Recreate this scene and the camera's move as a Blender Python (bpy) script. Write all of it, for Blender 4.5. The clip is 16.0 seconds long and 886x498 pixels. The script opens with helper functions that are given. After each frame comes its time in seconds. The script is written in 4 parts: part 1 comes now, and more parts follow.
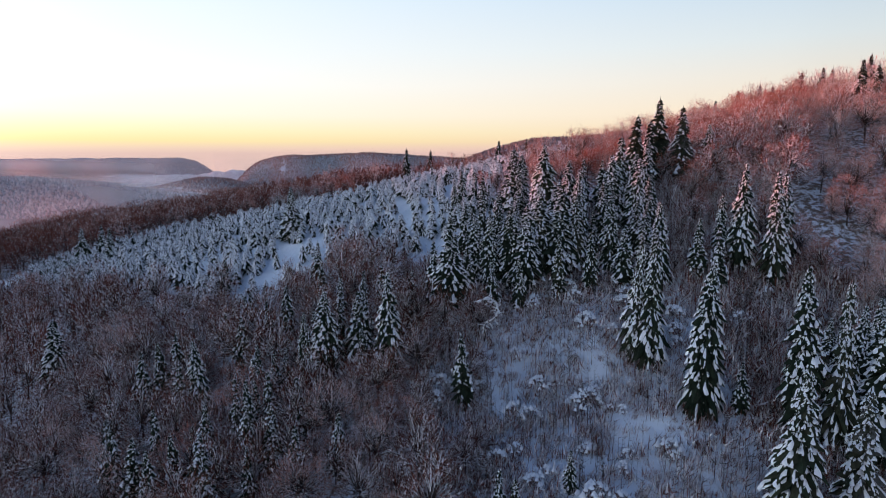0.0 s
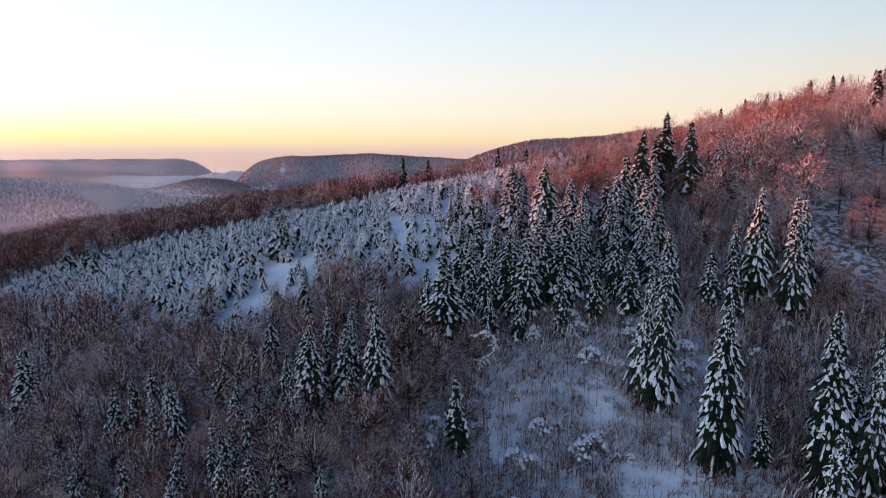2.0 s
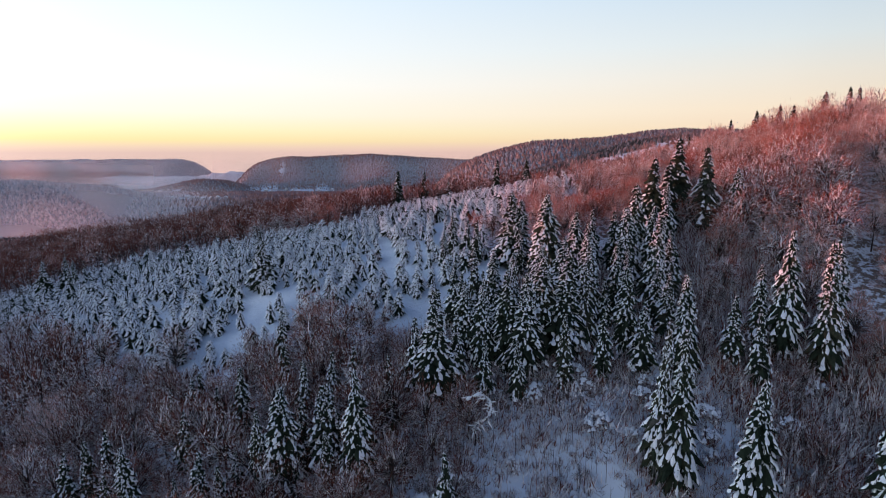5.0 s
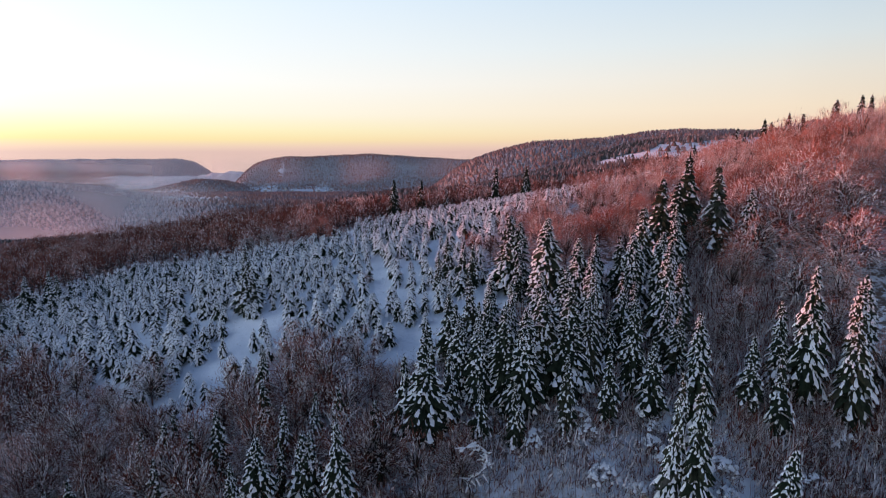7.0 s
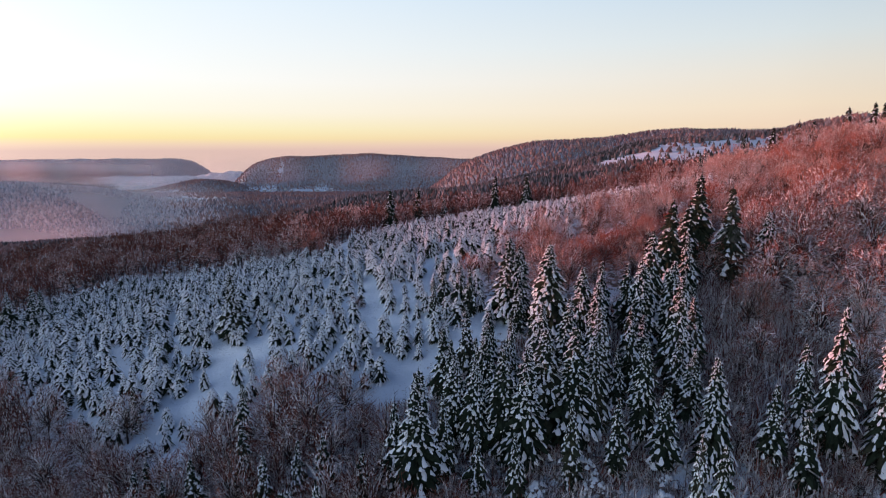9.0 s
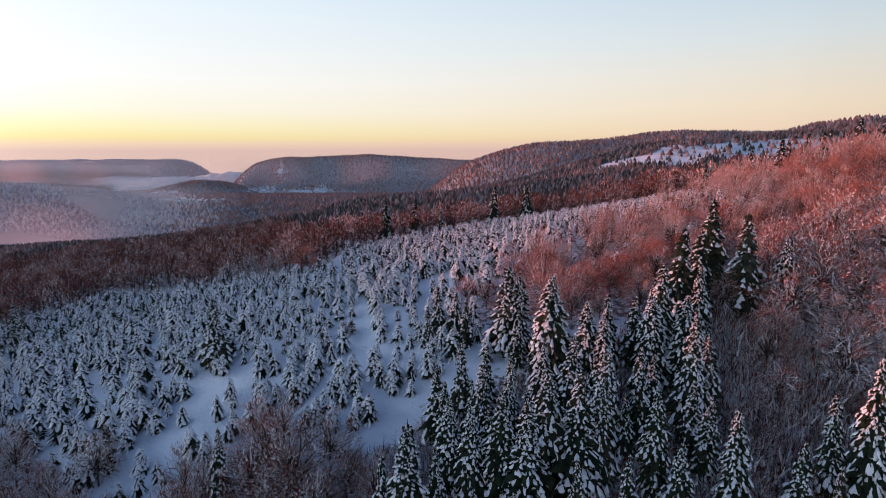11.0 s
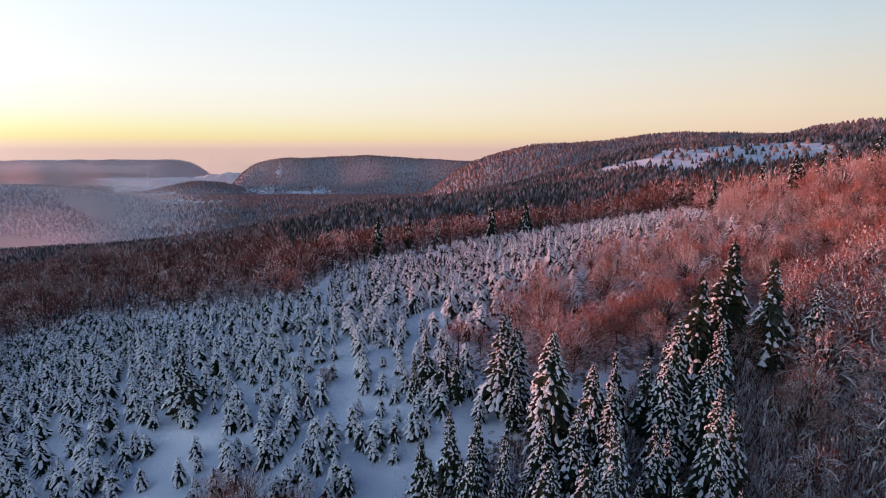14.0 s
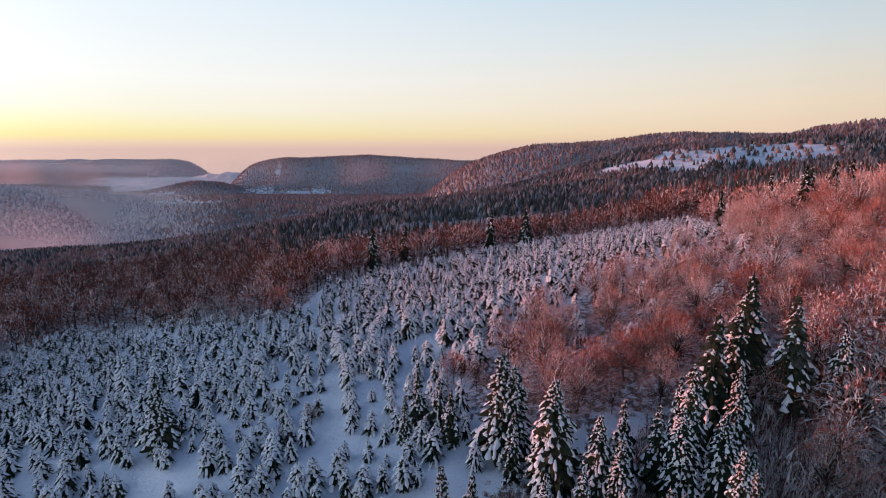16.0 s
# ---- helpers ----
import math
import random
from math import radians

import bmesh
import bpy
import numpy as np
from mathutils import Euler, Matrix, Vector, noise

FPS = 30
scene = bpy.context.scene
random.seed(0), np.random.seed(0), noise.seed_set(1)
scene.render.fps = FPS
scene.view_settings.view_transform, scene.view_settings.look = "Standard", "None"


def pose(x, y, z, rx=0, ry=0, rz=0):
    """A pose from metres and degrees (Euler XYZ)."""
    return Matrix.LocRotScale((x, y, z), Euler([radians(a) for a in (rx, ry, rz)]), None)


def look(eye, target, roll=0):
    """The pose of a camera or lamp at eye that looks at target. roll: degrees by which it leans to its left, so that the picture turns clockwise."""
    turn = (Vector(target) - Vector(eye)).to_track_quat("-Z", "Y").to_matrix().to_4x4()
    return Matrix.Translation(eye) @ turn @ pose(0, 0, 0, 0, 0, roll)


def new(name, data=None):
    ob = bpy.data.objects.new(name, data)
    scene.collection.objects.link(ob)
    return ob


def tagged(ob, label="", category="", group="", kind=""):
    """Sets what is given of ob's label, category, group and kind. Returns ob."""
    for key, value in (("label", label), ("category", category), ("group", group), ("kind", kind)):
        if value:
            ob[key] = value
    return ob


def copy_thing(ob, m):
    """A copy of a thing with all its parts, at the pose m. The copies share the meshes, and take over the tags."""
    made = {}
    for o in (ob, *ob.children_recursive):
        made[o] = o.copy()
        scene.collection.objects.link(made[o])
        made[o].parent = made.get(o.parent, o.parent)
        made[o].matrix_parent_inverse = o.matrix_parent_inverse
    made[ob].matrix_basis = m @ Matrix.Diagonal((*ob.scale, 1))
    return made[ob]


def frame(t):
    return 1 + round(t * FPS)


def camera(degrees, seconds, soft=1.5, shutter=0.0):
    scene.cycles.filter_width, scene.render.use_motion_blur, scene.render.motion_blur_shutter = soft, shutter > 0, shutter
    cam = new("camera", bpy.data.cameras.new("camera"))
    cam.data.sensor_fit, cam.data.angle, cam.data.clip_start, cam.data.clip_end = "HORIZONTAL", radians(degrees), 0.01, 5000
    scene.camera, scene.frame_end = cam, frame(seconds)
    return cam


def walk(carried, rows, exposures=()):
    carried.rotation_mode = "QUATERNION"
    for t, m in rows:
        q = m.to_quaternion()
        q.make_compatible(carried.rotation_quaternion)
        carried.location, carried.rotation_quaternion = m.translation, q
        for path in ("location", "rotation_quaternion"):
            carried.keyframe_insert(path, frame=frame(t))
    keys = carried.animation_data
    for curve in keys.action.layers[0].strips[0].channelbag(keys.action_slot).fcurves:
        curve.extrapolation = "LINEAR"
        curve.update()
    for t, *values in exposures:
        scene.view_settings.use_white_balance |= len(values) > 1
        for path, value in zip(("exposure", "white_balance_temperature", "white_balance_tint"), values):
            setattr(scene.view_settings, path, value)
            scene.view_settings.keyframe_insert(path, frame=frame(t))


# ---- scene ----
cam = camera(75.5, 16.0, soft=0.95)
METRES, EYE, TILT, LEAN, TURN = 70.0, 60.0, -9.5, 0.0, 0.0
ROWS = [
    (0.0, 0.0, 0.0, 0.0, -0.0, 0.0, -0.0),
    (0.5, 0.004, 0.0254, 0.0176, 0.02, 0.02, -0.01),
    (1.0, 0.0077, 0.0507, 0.0353, 0.02, 0.02, -0.0),
    (1.5, 0.0114, 0.076, 0.0529, 0.01, 0.03, 0.03),
    (2.0, 0.0151, 0.1012, 0.0707, 0.0, 0.03, 0.01),
    (2.5, 0.019, 0.1266, 0.0885, 0.02, 0.04, -0.0),
    (3.0, 0.0231, 0.1522, 0.1067, 0.04, 0.03, -0.01),
    (3.5, 0.0268, 0.1781, 0.124, 0.04, 0.05, -0.02),
    (4.0, 0.0311, 0.2042, 0.1425, 0.05, 0.03, -0.01),
    (6.5, 0.0533, 0.3331, 0.235, 0.1, -0.14, -0.01),
    (7.0, 0.0574, 0.3586, 0.2527, 0.1, -0.14, -0.02),
    (7.5, 0.0613, 0.3838, 0.2705, 0.11, -0.15, -0.02),
    (8.0, 0.0652, 0.409, 0.2887, 0.12, -0.18, 0.02),
    (8.5, 0.068, 0.4342, 0.3072, 0.11, -0.23, 0.05),
    (9.0, 0.0713, 0.4595, 0.3255, 0.12, -0.28, 0.08),
    (11.5, 0.089, 0.5849, 0.411, 0.11, -0.26, 0.01),
    (12.0, 0.0934, 0.6104, 0.4284, 0.12, -0.26, 0.02),
    (12.5, 0.0974, 0.6359, 0.4455, 0.09, -0.26, 0.01),
    (13.0, 0.102, 0.661, 0.463, 0.09, -0.27, -0.0),
    (13.5, 0.1063, 0.6862, 0.4806, 0.08, -0.29, -0.02),
    (14.0, 0.111, 0.7113, 0.4979, 0.08, -0.29, -0.02),
    (14.5, 0.1151, 0.7368, 0.5151, 0.09, -0.32, -0.01),
    (15.0, 0.1187, 0.7621, 0.5318, 0.09, -0.34, -0.03),
    (15.5, 0.1228, 0.7883, 0.5492, 0.08, -0.39, -0.01),
    (16.0, 0.1264, 0.8142, 0.5662, 0.08, -0.41, -0.01),
]
walk(cam, [(t, pose(0, 0, EYE, TILT, LEAN, TURN) @ pose(METRES * x, METRES * y, METRES * z, 90 + pitch, roll, yaw)) for t, x, y, z, yaw, pitch, roll in ROWS],
     exposures=[(0.0, 0.0), (4.0, 0.0), (8.0, -0.06), (12.0, -0.13), (16.0, -0.15)])


# ---- world, sun, exposure ----
SUN_AZ, SUN_EL = -78.0, 4.0          # degrees from straight ahead (left is minus), above the horizon
world = bpy.data.worlds.new("dawn_sky")
scene.world = world
world.use_nodes = True
wn, wl = world.node_tree.nodes, world.node_tree.links
sky = wn.new("ShaderNodeTexSky")
sky.sky_type, sky.sun_disc = "NISHITA", False
sky.sun_elevation, sky.sun_rotation = radians(3.0), radians(SUN_AZ)
sky.altitude, sky.air_density, sky.dust_density, sky.ozone_density = 600, 1.0, 1.5, 2.0
way = wn.new("ShaderNodeTexCoord")
split = wn.new("ShaderNodeSeparateXYZ")
wl.new(way.outputs["Generated"], split.inputs[0])


def scale_of(stops):
    r = wn.new("ShaderNodeValToRGB")
    wl.new(split.outputs["Z"], r.inputs["Fac"])
    for i, (at, col) in enumerate(stops):
        e = r.color_ramp.elements[i] if i < 2 else r.color_ramp.elements.new(at)
        e.position, e.color = at, (*col, 1)
    return r.outputs["Color"]


def span_of(value, a, b, c, d):
    r = wn.new("ShaderNodeMapRange")
    wl.new(value, r.inputs["Value"])
    for sock, val in (("From Min", a), ("From Max", b), ("To Min", c), ("To Max", d)):
        r.inputs[sock].default_value = val
    return r.outputs["Result"]


# the dawn's colours from the horizon to the zenith, away from the sun and towards it
cool = scale_of([(0.0, (0.76, 0.5, 0.44)), (0.027, (0.9, 0.67, 0.52)), (0.066, (0.92, 0.76, 0.59)), (0.115, (0.84, 0.78, 0.69)), (0.165, (0.72, 0.78, 0.8)), (0.26, (0.53, 0.68, 0.83)),
                 (0.42, (0.19, 0.28, 0.5)), (1.0, (0.08, 0.132, 0.275))])
warm = scale_of([(0.0, (0.78, 0.56, 0.51)), (0.009, (0.9, 0.68, 0.53)), (0.02, (1.0, 0.84, 0.43)), (0.036, (1.02, 0.95, 0.58)), (0.062, (1.04, 1.0, 0.85)), (0.11, (1.05, 1.05, 1.03)),
                 (0.27, (0.85, 0.98, 1.1)), (0.45, (0.22, 0.31, 0.53)), (1.0, (0.08, 0.132, 0.275))])
toward = wn.new("ShaderNodeVectorMath")
toward.operation = "DOT_PRODUCT"
wl.new(way.outputs["Generated"], toward.inputs[0])
toward.inputs[1].default_value = (math.sin(radians(SUN_AZ)), math.cos(radians(SUN_AZ)), 0)
blend = wn.new("ShaderNodeMix")
blend.data_type = "RGBA"
wl.new(span_of(toward.outputs["Value"], -0.35, 0.7, 0.0, 1.0), blend.inputs["Factor"])
wl.new(cool, blend.inputs["A"])
wl.new(warm, blend.inputs["B"])
lobe = wn.new("ShaderNodeMath")               # the strong glow close round the rising sun
lobe.operation = "POWER"
wl.new(span_of(toward.outputs["Value"], 0.0, 1.0, 0.0, 1.0), lobe.inputs[0])
lobe.inputs[1].default_value = 14.0
sum_up = wn.new("ShaderNodeMath")
sum_up.operation = "MULTIPLY_ADD"
wl.new(lobe.outputs[0], sum_up.inputs[0])
sum_up.inputs[1].default_value = 6.5
wl.new(span_of(toward.outputs["Value"], -1.0, -0.3, 0.72, 1.0), sum_up.inputs[2])
glow = wn.new("ShaderNodeVectorMath")
glow.operation = "SCALE"
wl.new(blend.outputs["Result"], glow.inputs[0])
wl.new(sum_up.outputs[0], glow.inputs["Scale"])
air = wn.new("ShaderNodeVectorMath")
air.operation = "SCALE"
wl.new(sky.outputs["Color"], air.inputs[0])
air.inputs["Scale"].default_value = 0.02
both = wn.new("ShaderNodeVectorMath")
both.operation = "ADD"
wl.new(glow.outputs[0], both.inputs[0])
wl.new(air.outputs[0], both.inputs[1])
wl.new(both.outputs[0], wn["Background"].inputs["Color"])
wn["Background"].inputs["Strength"].default_value = 1.0

sun_data = bpy.data.lights.new("sun", "SUN")
sun_data.energy, sun_data.angle, sun_data.color = 5.0, radians(1.0), (1.0, 0.23, 0.145)
az, el = radians(SUN_AZ), radians(SUN_EL)
sun_way = Vector((math.sin(az) * math.cos(el), math.cos(az) * math.cos(el), math.sin(el)))
sun = new("sun", sun_data)
sun.matrix_world = look(sun_way * 100, (0, 0, 0))


# ---- materials ----
def material(name, rough=0.9):
    m = bpy.data.materials.new(name)
    m.use_nodes = True
    b = m.node_tree.nodes["Principled BSDF"]
    b.inputs["Roughness"].default_value = rough
    b.inputs["Specular IOR Level"].default_value = 0.15
    return m, m.node_tree.nodes, m.node_tree.links, b


def ramp(nodes, links, source, stops):
    r = nodes.new("ShaderNodeValToRGB")
    links.new(source, r.inputs["Fac"])
    for i, (at, col) in enumerate(stops):
        e = r.color_ramp.elements[i] if i < 2 else r.color_ramp.elements.new(at)
        e.position, e.color = at, (*col, 1)
    return r.outputs["Color"]


def noise_at(nodes, links, scale, detail=4.0, rough=0.6):
    c = nodes.new("ShaderNodeTexCoord")
    n = nodes.new("ShaderNodeTexNoise")
    n.inputs["Scale"].default_value, n.inputs["Detail"].default_value, n.inputs["Roughness"].default_value = scale, detail, rough
    links.new(c.outputs["Object"], n.inputs["Vector"])
    return n.outputs["Fac"]


def bump(nodes, links, b, height, strength, distance):
    u = nodes.new("ShaderNodeBump")
    u.inputs["Strength"].default_value, u.inputs["Distance"].default_value = strength, distance
    links.new(height, u.inputs["Height"])
    links.new(u.outputs["Normal"], b.inputs["Normal"])


def mixed(nodes, links, fac, a, b):
    m = nodes.new("ShaderNodeMix")
    m.data_type = "RGBA"
    for sock, val in ((m.inputs["Factor"], fac), (m.inputs["A"], a), (m.inputs["B"], b)):
        if isinstance(val, (int, float)):
            sock.default_value = val
        elif isinstance(val, tuple):
            sock.default_value = (*val, 1)
        else:
            links.new(val, sock)
    return m.outputs["Result"]


def snow_material(name="snow", tone=0.92):
    m, n, l, b = material(name, 0.75)
    f = noise_at(n, l, 3.0)
    l.new(ramp(n, l, f, [(0.3, (tone * 0.86, tone * 0.9, tone * 0.96)), (0.7, (tone, tone, tone * 1.01))]), b.inputs["Base Color"])
    bump(n, l, b, noise_at(n, l, 9.0), 0.4, 0.06)
    return m


def ground_material():
    m, n, l, b = material("snowy_ground", 0.85)
    big, fine = noise_at(n, l, 0.05, 5.0), noise_at(n, l, 0.9, 6.0, 0.7)
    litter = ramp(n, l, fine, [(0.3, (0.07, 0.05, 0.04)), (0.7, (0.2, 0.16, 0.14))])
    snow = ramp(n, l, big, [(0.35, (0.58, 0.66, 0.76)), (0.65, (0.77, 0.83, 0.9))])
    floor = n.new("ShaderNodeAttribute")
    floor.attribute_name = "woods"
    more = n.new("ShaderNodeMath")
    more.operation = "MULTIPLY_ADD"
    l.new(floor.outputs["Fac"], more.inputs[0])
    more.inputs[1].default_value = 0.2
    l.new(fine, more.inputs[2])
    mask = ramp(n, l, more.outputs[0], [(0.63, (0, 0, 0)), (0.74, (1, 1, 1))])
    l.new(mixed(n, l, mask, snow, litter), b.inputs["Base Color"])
    bump(n, l, b, noise_at(n, l, 1.2, 6.0), 0.6, 0.3)
    return m


def island_material(name, stops, rough=0.9, scale=2.0):
    m, n, l, b = material(name, rough)
    g = n.new("ShaderNodeNewGeometry")
    o = n.new("ShaderNodeObjectInfo")
    # a tone for each tree, and a smaller one for each twig
    tone = n.new("ShaderNodeAttribute")
    tone.attribute_name = "tone"
    add = n.new("ShaderNodeMath")
    add.operation = "ADD"
    l.new(o.outputs["Random"], add.inputs[0])
    l.new(tone.outputs["Fac"], add.inputs[1])
    wrap = n.new("ShaderNodeMath")
    wrap.operation = "FRACT"
    l.new(add.outputs[0], wrap.inputs[0])
    own = n.new("ShaderNodeMath")
    own.operation = "MULTIPLY"
    own.inputs[1].default_value = 0.6
    l.new(wrap.outputs[0], own.inputs[0])
    both = n.new("ShaderNodeMath")
    both.operation = "MULTIPLY_ADD"
    l.new(g.outputs["Random Per Island"], both.inputs[0])
    both.inputs[1].default_value = 0.4
    l.new(own.outputs[0], both.inputs[2])
    base = ramp(n, l, both.outputs[0], stops)
    grain = ramp(n, l, noise_at(n, l, scale), [(0.3, (0.6, 0.6, 0.6)), (0.7, (1.25, 1.25, 1.25))])
    mul = n.new("ShaderNodeMix")
    mul.data_type, mul.blend_type = "RGBA", "MULTIPLY"
    mul.inputs["Factor"].default_value = 1.0
    l.new(base, mul.inputs["A"])
    l.new(grain, mul.inputs["B"])
    l.new(mul.outputs["Result"], b.inputs["Base Color"])
    return m


SNOW = snow_material()
GROUND = ground_material()
NEEDLE = island_material("spruce_needles", [(0.0, (0.012, 0.02, 0.013)), (0.6, (0.025, 0.036, 0.022)), (0.88, (0.05, 0.05, 0.032)), (1.0, (0.13, 0.13, 0.13))])
BARK = island_material("bark", [(0.0, (0.035, 0.026, 0.024)), (1.0, (0.09, 0.07, 0.062))])
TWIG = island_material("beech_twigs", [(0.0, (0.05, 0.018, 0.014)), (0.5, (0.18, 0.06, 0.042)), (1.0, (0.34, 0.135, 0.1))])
# red-brown twigs of the sunlit wood, the low sun's red put into the colour
RED_TWIG = island_material("sun_reddened_beech_twigs", [(0.0, (0.2, 0.07, 0.052)), (0.5, (0.42, 0.13, 0.095)), (1.0, (0.6, 0.29, 0.235))])
# the same sun-reddened twigs, paled by rime
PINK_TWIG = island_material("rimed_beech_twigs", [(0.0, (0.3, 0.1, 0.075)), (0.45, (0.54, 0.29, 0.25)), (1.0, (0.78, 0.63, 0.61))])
FROST = island_material("frosted_twigs", [(0.0, (0.48, 0.42, 0.42)), (0.4, (0.7, 0.67, 0.68)), (1.0, (0.9, 0.9, 0.92))])
# hill forests: frost paled and pinked further, distance haze put into the colour
HILL_CONIFER = island_material("hazed_frosted_hill_conifers", [(0.0, (0.5, 0.43, 0.44)), (0.5, (0.68, 0.6, 0.61)), (1.0, (0.86, 0.8, 0.81))], scale=0.2)
HILL_BEECH = island_material("hazed_frosted_hill_beeches", [(0.0, (0.54, 0.42, 0.41)), (0.5, (0.7, 0.58, 0.57)), (1.0, (0.86, 0.77, 0.76))], scale=0.2)
# snow dusting with a weaker share of that haze in the colour
HAZED_DUSTED_CONIFER = island_material("hazed_dusted_hill_conifers", [(0.0, (0.14, 0.11, 0.12)), (0.5, (0.26, 0.21, 0.22)), (1.0, (0.46, 0.4, 0.41))], scale=0.2)
HAZED_DUSTED_BEECH = island_material("hazed_dusted_hill_beeches", [(0.0, (0.24, 0.13, 0.11)), (0.5, (0.38, 0.23, 0.2)), (1.0, (0.55, 0.4, 0.37))], scale=0.2)
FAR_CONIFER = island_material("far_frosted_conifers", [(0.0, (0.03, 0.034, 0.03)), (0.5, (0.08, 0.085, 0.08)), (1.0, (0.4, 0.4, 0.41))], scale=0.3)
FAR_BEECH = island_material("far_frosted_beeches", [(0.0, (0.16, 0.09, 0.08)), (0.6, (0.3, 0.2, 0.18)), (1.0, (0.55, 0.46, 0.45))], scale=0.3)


# ---- mesh helpers ----
def mesh(name, verts, faces, mats, index=None, smooth=False):
    me = bpy.data.meshes.new(name)
    me.from_pydata([tuple(v) for v in verts] if not isinstance(verts, np.ndarray) else verts.tolist(), [], faces if isinstance(faces, list) else faces.tolist())
    for m in mats:
        me.materials.append(m)
    if index is not None:
        me.polygons.foreach_set("material_index", np.asarray(index, dtype=np.int32))
    me.polygons.foreach_set("use_smooth", np.full(len(me.polygons), smooth))
    me.update()
    return me


def part(name, me, parent, label=""):
    ob = new(name, me)
    ob.parent = parent
    return tagged(ob, label) if label else ob


class Soup:
    """Collects triangles with a material slot each."""

    def __init__(self):
        self.v, self.f, self.m = [], [], []

    def add(self, pts, faces, slot=0):
        k = len(self.v)
        self.v += [tuple(p) for p in pts]
        self.f += [tuple(k + i for i in f) for f in faces]
        self.m += [slot] * len(faces)

    def tube(self, a, b, ra, rb, sides=4, slot=0):
        a, b = Vector(a), Vector(b)
        q = (b - a).to_track_quat("Z", "Y")
        pts = []
        for c, r in ((a, ra), (b, rb)):
            pts += [c + q @ Vector((r * math.cos(6.283 * i / sides), r * math.sin(6.283 * i / sides), 0)) for i in range(sides)]
        self.add(pts, [(i, (i + 1) % sides, sides + (i + 1) % sides, sides + i) for i in range(sides)], slot)

    def arrays(self):
        tri, mat = [], []
        for f, m in zip(self.f, self.m):
            for i in range(1, len(f) - 1):
                tri.append((f[0], f[i], f[i + 1]))
                mat.append(m)
        return np.array(self.v), np.array(tri), np.array(mat)


# ---- terrain ----
# the near hillside: a smooth polynomial in two squashed coordinates
HILL = [45.3, 32.9, -51.3, 2.0, 12.3, 42.8, -4.1, -36.7, 8.1, -19.9, 24.4, -4.4, 24.9, -0.2]
POWERS = [(i, j) for i in range(4) for j in range(5) if i + j <= 4]


def smoothstep(a, b, x):
    t = np.clip((x - a) / (b - a), 0, 1)
    return t * t * (3 - 2 * t)


def wobble(x, y, size, seed):
    out = 0
    for k in range(4):
        a = seed * 1.7 + k * 2.4
        out = out + np.sin((x * math.cos(a) + y * math.sin(a)) * 6.283 / (size * (0.7 + 0.23 * k)) + seed * k)
    return out / 4


def crest(x, stops):
    xs, zs = zip(*stops)
    return sum(np.interp(x + d, xs, zs) for d in (-40, -20, 0, 20, 40)) / 5


RIDGES = []


def ridge(y, front, back, stops):
    RIDGES.append((y, front, back, stops))


ridge(3400, 700, 160, [(-4200, 20), (-2583, 28), (-2253, 31), (-1841, 34), (-1594, 27), (-1495, 27), (-1432, -2), (-1375, -42), (-1330, -80), (-1250, -112)])
ridge(2650, 180, 600, [(-960, -112), (-904, -30), (-869, 8), (-816, 31), (-726, 46), (-573, 46), (-343, 58), (-215, 50), (-11, 38), (142, 30), (700, 20)])
ridge(2350, 230, 260, [(-1500, -108), (-1289, -89), (-1174, -82), (-1081, -60), (-988, -39), (-875, -48), (-786, -82), (-700, -112)])
ridge(1450, 420, 420, [(-2200, 20), (-1092, -6), (-1009, -10), (-926, -17), (-816, -38), (-748, -66), (-680, -94), (-640, -112)])
ridge(1650, 620, 700, [(-60, -60), (40, 25), (105, 55), (163, 75), (262, 96), (339, 99), (462, 105), (569, 123), (661, 129), (799, 125), (953, 124), (1800, 124)])
ridge(1050, 560, 600, [(-250, -80), (-100, -40), (0, -5), (100, 15), (206, 38), (281, 66), (365, 88), (510, 96), (596, 106), (643, 116), (689, 129), (726, 131), (753, 129), (1800, 150)])
ridge(860, 440, 330, [(-1000, -92), (-700, -74), (-580, -66), (-418, -54), (-253, -24), (-130, 4), (0, 16), (100, 26), (200, 38), (400, 62), (700, 82), (1800, 100)])
VALLEY = -115.0


def height(x, y):
    x, y = np.asarray(x, dtype=float), np.asarray(y, dtype=float)
    u, v = np.tanh(x / 180), np.tanh((y - 150) / 130)
    near = sum(c * u ** i * v ** j for c, (i, j) in zip(HILL, POWERS))
    # the hollow of the open slope
    near = near - 3.4 * np.exp(-((x - 17) / 20) ** 2 - ((y - 86) / 10) ** 2) - 3.2 * np.exp(-((x + 25) / 9) ** 2 - ((y - 96) / 8) ** 2)
    near = near + 0.7 * wobble(x, y, 16, 3) + 0.35 * wobble(x, y, 6, 5)
    far = VALLEY + 4 * wobble(x, y, 300, 2)
    for ry, front, back, stops in RIDGES:
        d = (y - ry) / np.where(y < ry, front, back)
        far = np.maximum(far, VALLEY + (crest(x, stops) - VALLEY) * np.exp(-d * d) + 3 * wobble(x, y, 120, 7))
    # unseen ridge added left of the view, shaped to keep the early sun off the lower slope
    far = np.maximum(far, VALLEY + (222 - 12 * smoothstep(335, 425, y)) * np.exp(-((x + 760) / 170) ** 2) * smoothstep(700, 560, y) * smoothstep(-900, -500, y))
    right = smoothstep(60, 250, x)
    w = smoothstep(350 + 100 * right, 520 + 280 * right, y) + smoothstep(-230, -420, x)
    w = np.clip(w, 0, 1)
    return near * (1 - w) + far * w


